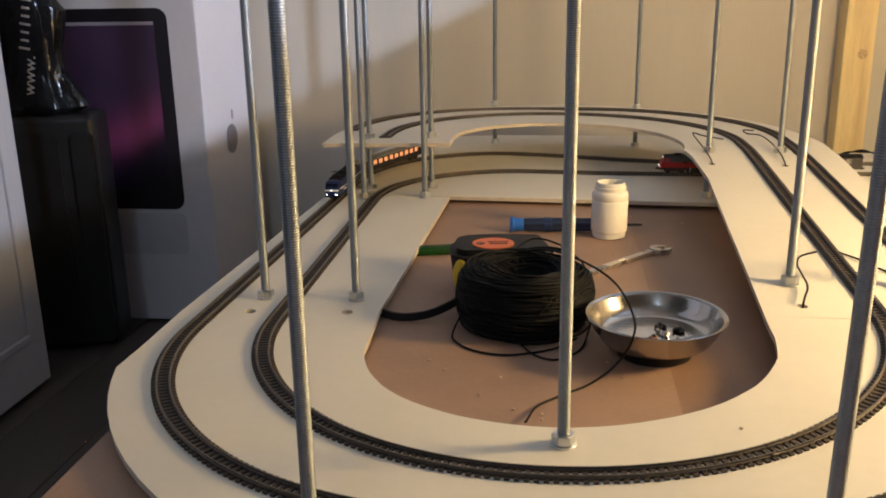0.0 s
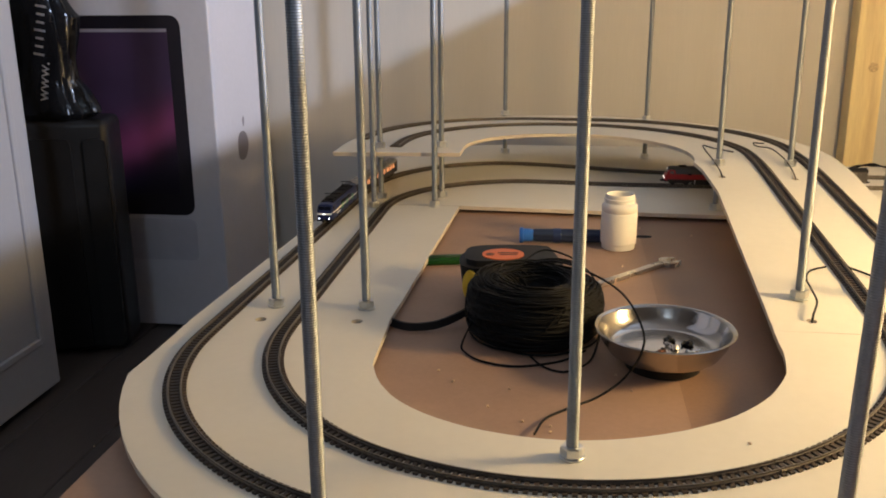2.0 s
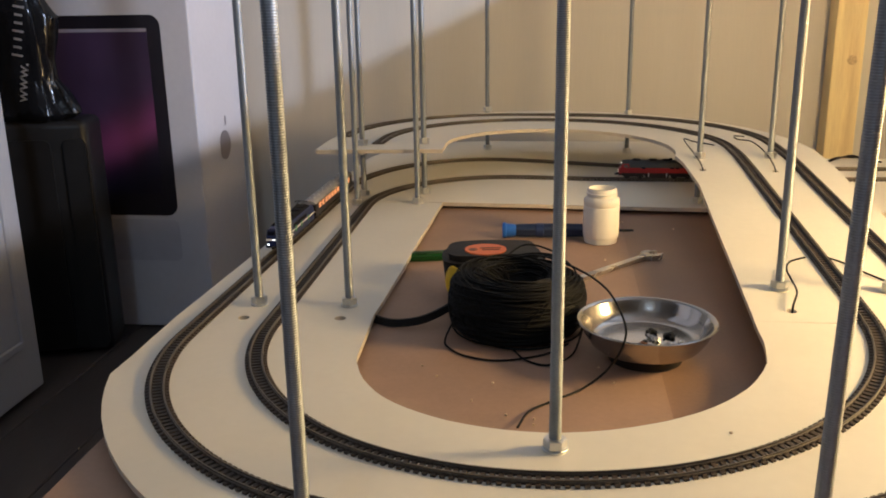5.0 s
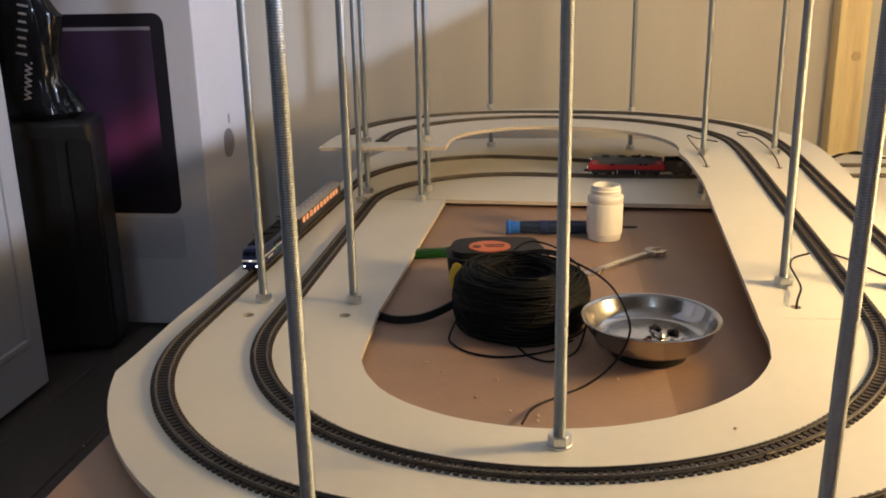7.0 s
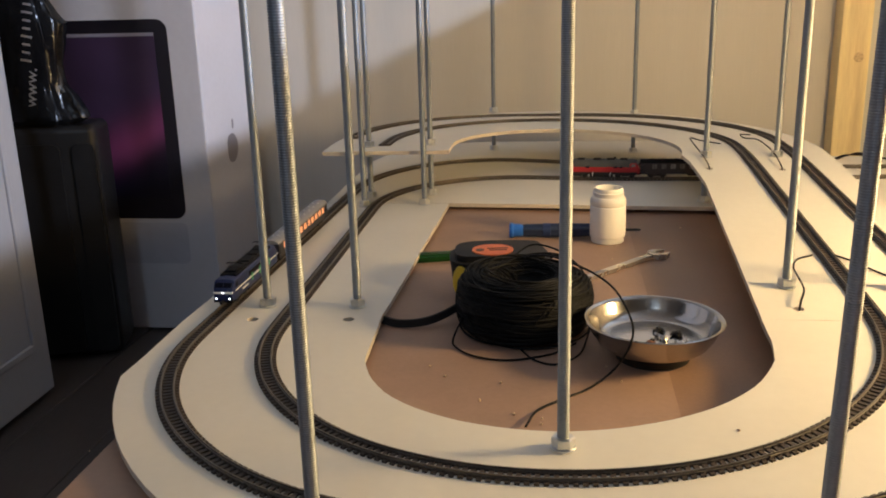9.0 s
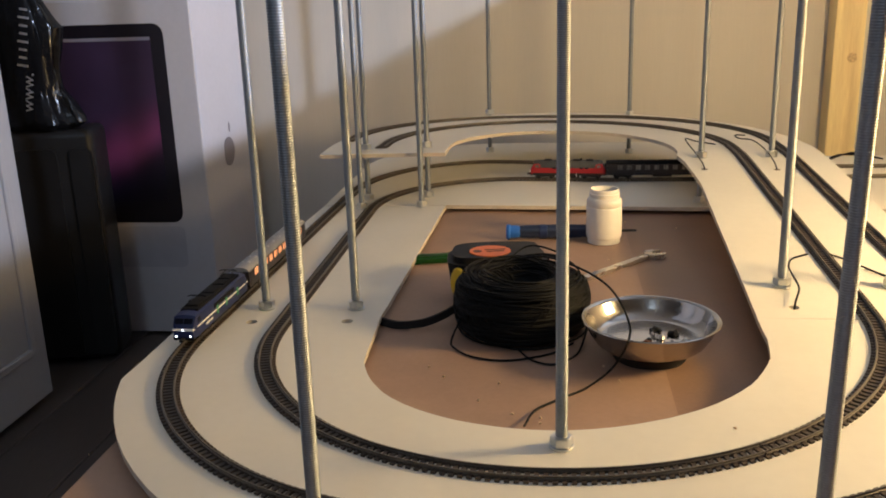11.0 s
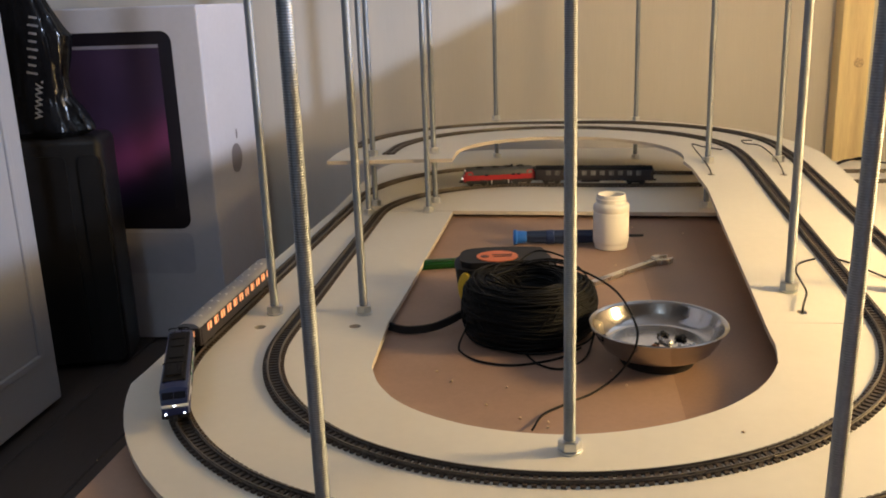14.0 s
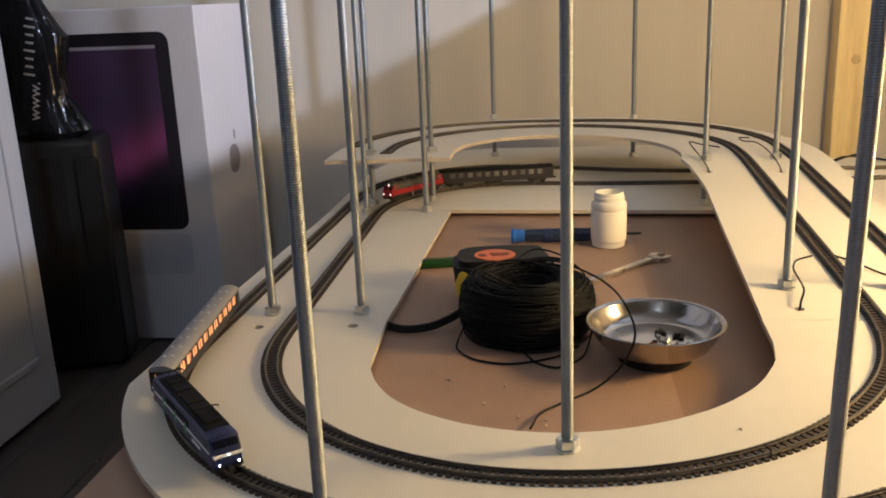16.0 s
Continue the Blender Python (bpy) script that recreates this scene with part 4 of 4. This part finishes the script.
def blue_loco():
    """Electric loco, its front towards +x; rail top at z = 0.002 above the origin's track bed."""
    t = thing("electric_loco", pose(0, 0, 0), "dark blue model electric locomotive with white nose stripe and lit headlamps", "locomotive")
    L, w = 0.121, 0.0088
    h = L / 2
    low = lambda k, z1, zr=0.0: side_outline(w * k, 0.0075, z1, zr)
    part("body", hull(L, [(-h, low(.90, .0158)), (-h + .0015, low(.95, .0180, .0004)), (-h + .006, low(1, .0235, .0018)), (-h + .012, low(1, .0238, .0022)), (h - .012, low(1, .0238, .0022)),
                          (h - .006, low(1, .0235, .0018)), (h - .0015, low(.95, .0180, .0004)), (h, low(.90, .0158))]), M_LOCO_BLUE, t, smooth=True)
    part("roof", box(L - 0.030, 0.0148, 0.0022, (0, 0, 0.0258), bevel=0.0008), M_LOCO_ROOF, t)
    for x in (-0.022, 0.0, 0.020):
        part("roof_hatch", box(0.015, 0.0100, 0.0012, (x, 0, 0.0273), bevel=0.0004), M_LOCO_ROOF, t)
    for sgn in (-1, 1):
        x = sgn * 0.034
        pan = part("pantograph", box(0.013, 0.010, 0.0010, (x, 0, 0.0281)), M_LOCO_ROOF, t)
        bm = bmesh.new()
        for y in (-0.0036, 0.0036):
            sweep([(x - 0.006, y, 0.0290), (x + 0.006, y * .8, 0.0306), (x - 0.005, y * .6, 0.0322)], round_profile(0.00035, 5), bm)
        sweep([(x - 0.005, -0.0075, 0.0316), (x - 0.005, -0.005, 0.0325), (x - 0.005, 0.005, 0.0325), (x - 0.005, 0.0075, 0.0316)], round_profile(0.0005, 5), bm)
        part("arm", bm, M_LOCO_ROOF, pan)
        # sloping windscreen on each end
        for y in (-0.0040, 0.0040):
            own = box(0.0006, 0.0072, 0.0046, bevel=0.0002, seg=1)
            bmesh.ops.transform(own, matrix=pose(sgn * (h - 0.0029), y * 0.95, 0.0210, 0, -sgn * 37.0, 0), verts=own.verts)
            part("windscreen", own, M_CAB_GLASS, t)
        own = box(0.0030, 0.0172, 0.0020, (sgn * (h - 0.0009), 0, 0.0149), bevel=0.0004, seg=1)
        part("nose_stripe", own, M_LOCO_WHITE, t, "white nose stripe")
        buffers(t, sgn * h, sgn)
        coupler(t, sgn * (h + 0.002))
        part("buffer_beam", box(0.002, 0.0172, 0.0030, (sgn * (h - 0.001), 0, 0.0078), bevel=0.0005), M_UNDER, t)
    for y, z in ((-0.0058, 0.0099), (0.0058, 0.0099), (0, 0.0152)):
        own = lathe([(0, 0.0006), (0.0005, 0.0005), (0.00065, 0)], 12)
        bmesh.ops.transform(own, matrix=pose(h + 0.0006, y, z, 0, 90, 0), verts=own.verts)
        part("headlamp", own, M_HEADLIGHT, t, "glowing white headlamp")
    for y in (-1, 1):
        part("side_stripe", box(L - 0.014, 0.0004, 0.0012, (0, y * (w + 0.0001), 0.0152)), M_LOCO_WHITE, t, "white side line")
        part("side_grille", box(0.045, 0.0004, 0.0036, (-0.004, y * (w + 0.0001), 0.0195)), M_LOCO_ROOF, t)
        for x in (-0.034, -0.008, 0.012):
            part("green_flash", box(0.0032, 0.0004, 0.0068, (x, y * (w + 0.00025), 0.0150)), M_TEAL, t, "green flash")
        part("lettering_bar", box(0.014, 0.0004, 0.0016, (0.030, y * (w + 0.00015), 0.0114)), M_LOCO_WHITE, t, "white bar of lettering")
        part("cab_window", box(0.0045, 0.0004, 0.0040, (h - 0.0115, y * (w + 0.0001), 0.0198)), M_CAB_GLASS, t)
    part("underframe", box(0.034, 0.0135, 0.0052, (0, 0, 0.0058), bevel=0.001), M_UNDER, t)
    for x in (-0.033, 0.033):
        bogie(t, x, 2, 0.019)
    return t


def coach(label, L, body_mat, roof_mat, win_mat, count, win_w):
    t = thing("passenger_coach", pose(0, 0, 0), label, "coach", "model train coaches")
    w, h = 0.0087, L / 2
    part("body", box(L, 2 * w, 0.0150, (0, 0, 0.0150), bevel=0.0006), body_mat, t)
    n = 8
    prof = [(w * 1.01 * math.cos(math.pi * k / n), 0.0222 + 0.0040 * math.sin(math.pi * k / n)) for k in range(n + 1)]
    part("roof", hull(L, [(-h - .0003, prof), (h + .0003, prof)]), roof_mat, t, smooth=True)
    for k in range(9):
        for y in (-0.0028, 0.0028):
            own = lathe([(0.0011, 0), (0.0010, 0.0007), (0, 0.0008)], 8)
            bmesh.ops.translate(own, vec=((k - 4) * L / 10, y, 0.0258), verts=own.verts)
            part("roof_vent", own, M_ROOF_VENT if roof_mat is M_COACH_ROOF else roof_mat, t)
    pitch = (L - 0.024) / count
    for y in (-1, 1):
        for k in range(count):
            x = (k - (count - 1) / 2) * pitch
            part("window", box(win_w, 0.0004, 0.0060, (x, y * (w + 0.0001), 0.0178), bevel=0.0), win_mat, t)
            part("window_bar", box(0.0006, 0.0003, 0.0060, (x + win_w * (0.1 if k % 3 else -0.22), y * (w + 0.0004), 0.0178)), body_mat, t)
        for x in (-h + 0.006, h - 0.006):
            part("door", box(0.006, 0.0004, 0.0122, (x, y * (w + 0.0001), 0.0147)), body_mat, t)
    for sgn in (-1, 1):
        for y in (-0.0035, 0.0035):
            part("end_window", box(0.0004, 0.0018, 0.0045, (sgn * (h + 0.0001), y, 0.0175)), win_mat, t)
        part("gangway", box(0.0022, 0.0066, 0.0140, (sgn * (h + 0.0008), 0, 0.0152), bevel=0.0005), M_UNDER, t)
        buffers(t, sgn * h, sgn)
        coupler(t, sgn * (h + 0.0025))
        bogie(t, sgn * (h - 0.022), 2, 0.0155)
    part("underframe", box(0.026, 0.0115, 0.0030, (0.004, 0, 0.0063), bevel=0.0008), M_UNDER, t)
    return t


def red_loco():
    t = thing("diesel_loco", pose(0, 0, 0), "red model diesel locomotive with dark roof and lit headlamps", "locomotive")
    L, w = 0.1035, 0.0088
    h = L / 2
    low = lambda k, z1, zr=0.0: side_outline(w * k, 0.0075, z1, zr)
    part("body", hull(L, [(-h, low(.88, .0150)), (-h + .0012, low(.96, .0160)), (-h + .0045, low(1, .0222)), (-h + .0125, low(1, .0222)), (-h + .0145, low(1, .0176)), (h - .0145, low(1, .0176)), (h - .0125, low(1, .0222)), (h - .0045, low(1, .0222)), (h - .0012, low(.96, .0160)), (h, low(.88, .0150))]), M_LOCO_RED, t, smooth=True)
    n = 8
    prof = lambda k, d: [(w * k * math.cos(math.pi * j / n), 0.0168 + d + 0.0096 * math.sin(math.pi * j / n) ** 0.6) for j in range(n + 1)]
    part("roof", hull(L, [(-h + .004, prof(.9, -.001)), (-h + .010, prof(1.015, 0)), (h - .010, prof(1.015, 0)), (h - .004, prof(.9, -.001))]), M_RED_ROOF, t, "dark grey roof", smooth=True)
    for x in (-0.03, -0.012, 0.006, 0.028):
        part("roof_vent", box(0.010, 0.009, 0.0012, (x, 0, 0.0264), bevel=0.0004), M_LOCO_ROOF, t)
    part("exhaust", box(0.003, 0.003, 0.0035, (-0.018, 0, 0.0270), bevel=0.0005), M_LOCO_ROOF, t)
    for sgn in (-1, 1):
        for y in (-0.0040, 0.0040):
            own = box(0.0005, 0.0052, 0.0032, bevel=0.0002, seg=1)
            bmesh.ops.transform(own, matrix=pose(sgn * (h - 0.0026), y, 0.0192, 0, -sgn * 28.0, 0), verts=own.verts)
            part("windscreen", own, M_CAB_GLASS, t)
        buffers(t, sgn * h, sgn)
        coupler(t, sgn * (h + 0.002))
        part("buffer_beam", box(0.002, 0.0172, 0.0030, (sgn * (h - 0.001), 0, 0.0078), bevel=0.0005), M_UNDER, t)
    for y, z, x in ((-0.0058, 0.0118, h), (0.0058, 0.0118, h), (0, 0.0226, h - 0.0042)):
        own = lathe([(0, 0.0006), (0.0007, 0.0005), (0.0009, 0)], 12)
        bmesh.ops.transform(own, matrix=pose(x + 0.0003, y, z, 0, 90, 0), verts=own.verts)
        part("headlamp", own, M_HEAD_WARM, t, "glowing headlamp")
    for y in (-1, 1):
        part("skirt", box(L - 0.006, 0.0005, 0.0030, (0, y * (w + 0.0001), 0.0086)), M_UNDER, t)
        for x in (-0.012, 0.012):
            part("step_rail", box(0.0009, 0.0005, 0.0052, (x, y * (w + 0.0006), 0.0074)), M_LOCO_WHITE, t, "pale step rail")
        for x in (-0.026, -0.019, 0.019):
            part("side_window", box(0.0048, 0.0004, 0.0022, (x, y * (w + 0.0003), 0.0168)), M_CAB_GLASS, t)
        part("end_window", box(0.0052, 0.0004, 0.0030, (h - 0.0088, y * (w + 0.0003), 0.0192)), M_PALE_WIN, t)
        part("end_window", box(0.0052, 0.0004, 0.0030, (-h + 0.0088, y * (w + 0.0003), 0.0192)), M_PALE_WIN, t)
    part("underframe", box(0.032, 0.0135, 0.0052, (0, 0, 0.0058), bevel=0.001), M_UNDER, t)
    for x in (-0.032, 0.032):
        bogie(t, x, 2, 0.018)
    return t


BLUE_LOCO = blue_loco()
LIT_COACH = coach("dark model coach with grey roof and glowing orange windows", 0.178, M_COACH, M_COACH_ROOF, M_WINDOW_LIT, 11, 0.0078)
RED_LOCO = red_loco()
DARK_COACH = coach("dark brown model coach with pale windows", 0.160, M_COACH, M_LOCO_ROOF, M_PALE_WIN, 11, 0.0064)

for vehicle in (BLUE_LOCO, LIT_COACH, RED_LOCO, DARK_COACH):
    vehicle.scale = (1.08, 1.08, 1.08 if vehicle in (BLUE_LOCO, LIT_COACH) else 1.14)

lay_track(OUTER, 0.222, "dark sleepered model railway track on the outer line")
lay_track(INNER, 0.222, "dark sleepered model railway track on the inner line")


# ---- what moves ----
def motions():
    def ride(vehicle, track, rows, back, span):
        """Carries a vehicle along a track; back: its middle behind the train's front, span: between its bogies."""
        ts, ss = zip(*rows)
        keys = []
        for k in range(65):
            t = k * 0.25
            s = float(np.interp(t, ts, ss)) if k in (0, 64) else sum(float(np.interp(t + d, ts, ss)) for d in (-0.2, 0, 0.2)) / 3
            a, b = on_track(track, s - back - span / 2), on_track(track, s - back + span / 2)
            d = (b - a).normalized()
            keys.append((t, Matrix.Translation((a + b) / 2 + Vector((0, 0, 0.0016))) @ d.to_track_quat("X", "Z").to_matrix().to_4x4()))
        walk(vehicle, keys)
    blue = [(0, 1.4773), (0.5, 1.4978), (1, 1.5212), (1.5, 1.5385), (2, 1.5623), (2.5, 1.5807), (3, 1.5998), (6.5, 1.7572), (7, 1.7782), (7.5, 1.7978), (8, 1.8208), (8.5, 1.8391), (9, 1.8640),
            (11.5, 1.9723), (12, 1.9988), (12.5, 2.0217), (13, 2.0450), (13.5, 2.0687), (14, 2.0923), (14.5, 2.1112), (15, 2.1373), (15.5, 2.1570), (16, 2.1804)]
    red = [(0, 0.752), (1.5, 0.756), (2.5, 0.762), (3.5, 0.769), (4, 0.776), (6.5, 0.834), (7, 0.850), (8, 0.876), (8.5, 0.885), (9, 0.889), (11.5, 0.945), (12, 0.951), (12.5, 0.955),
           (13, 0.964), (13.5, 0.994), (14, 1.052), (14.5, 1.090), (15, 1.140), (15.5, 1.166), (16, 1.196)]
    ride(BLUE_LOCO, OUTER, blue, 0.0665, 0.076)
    ride(LIT_COACH, OUTER, blue, 0.2335, 0.140)
    ride(RED_LOCO, INNER, red, 0.0535, 0.064)
    ride(DARK_COACH, INNER, red, 0.1970, 0.122)


motions()
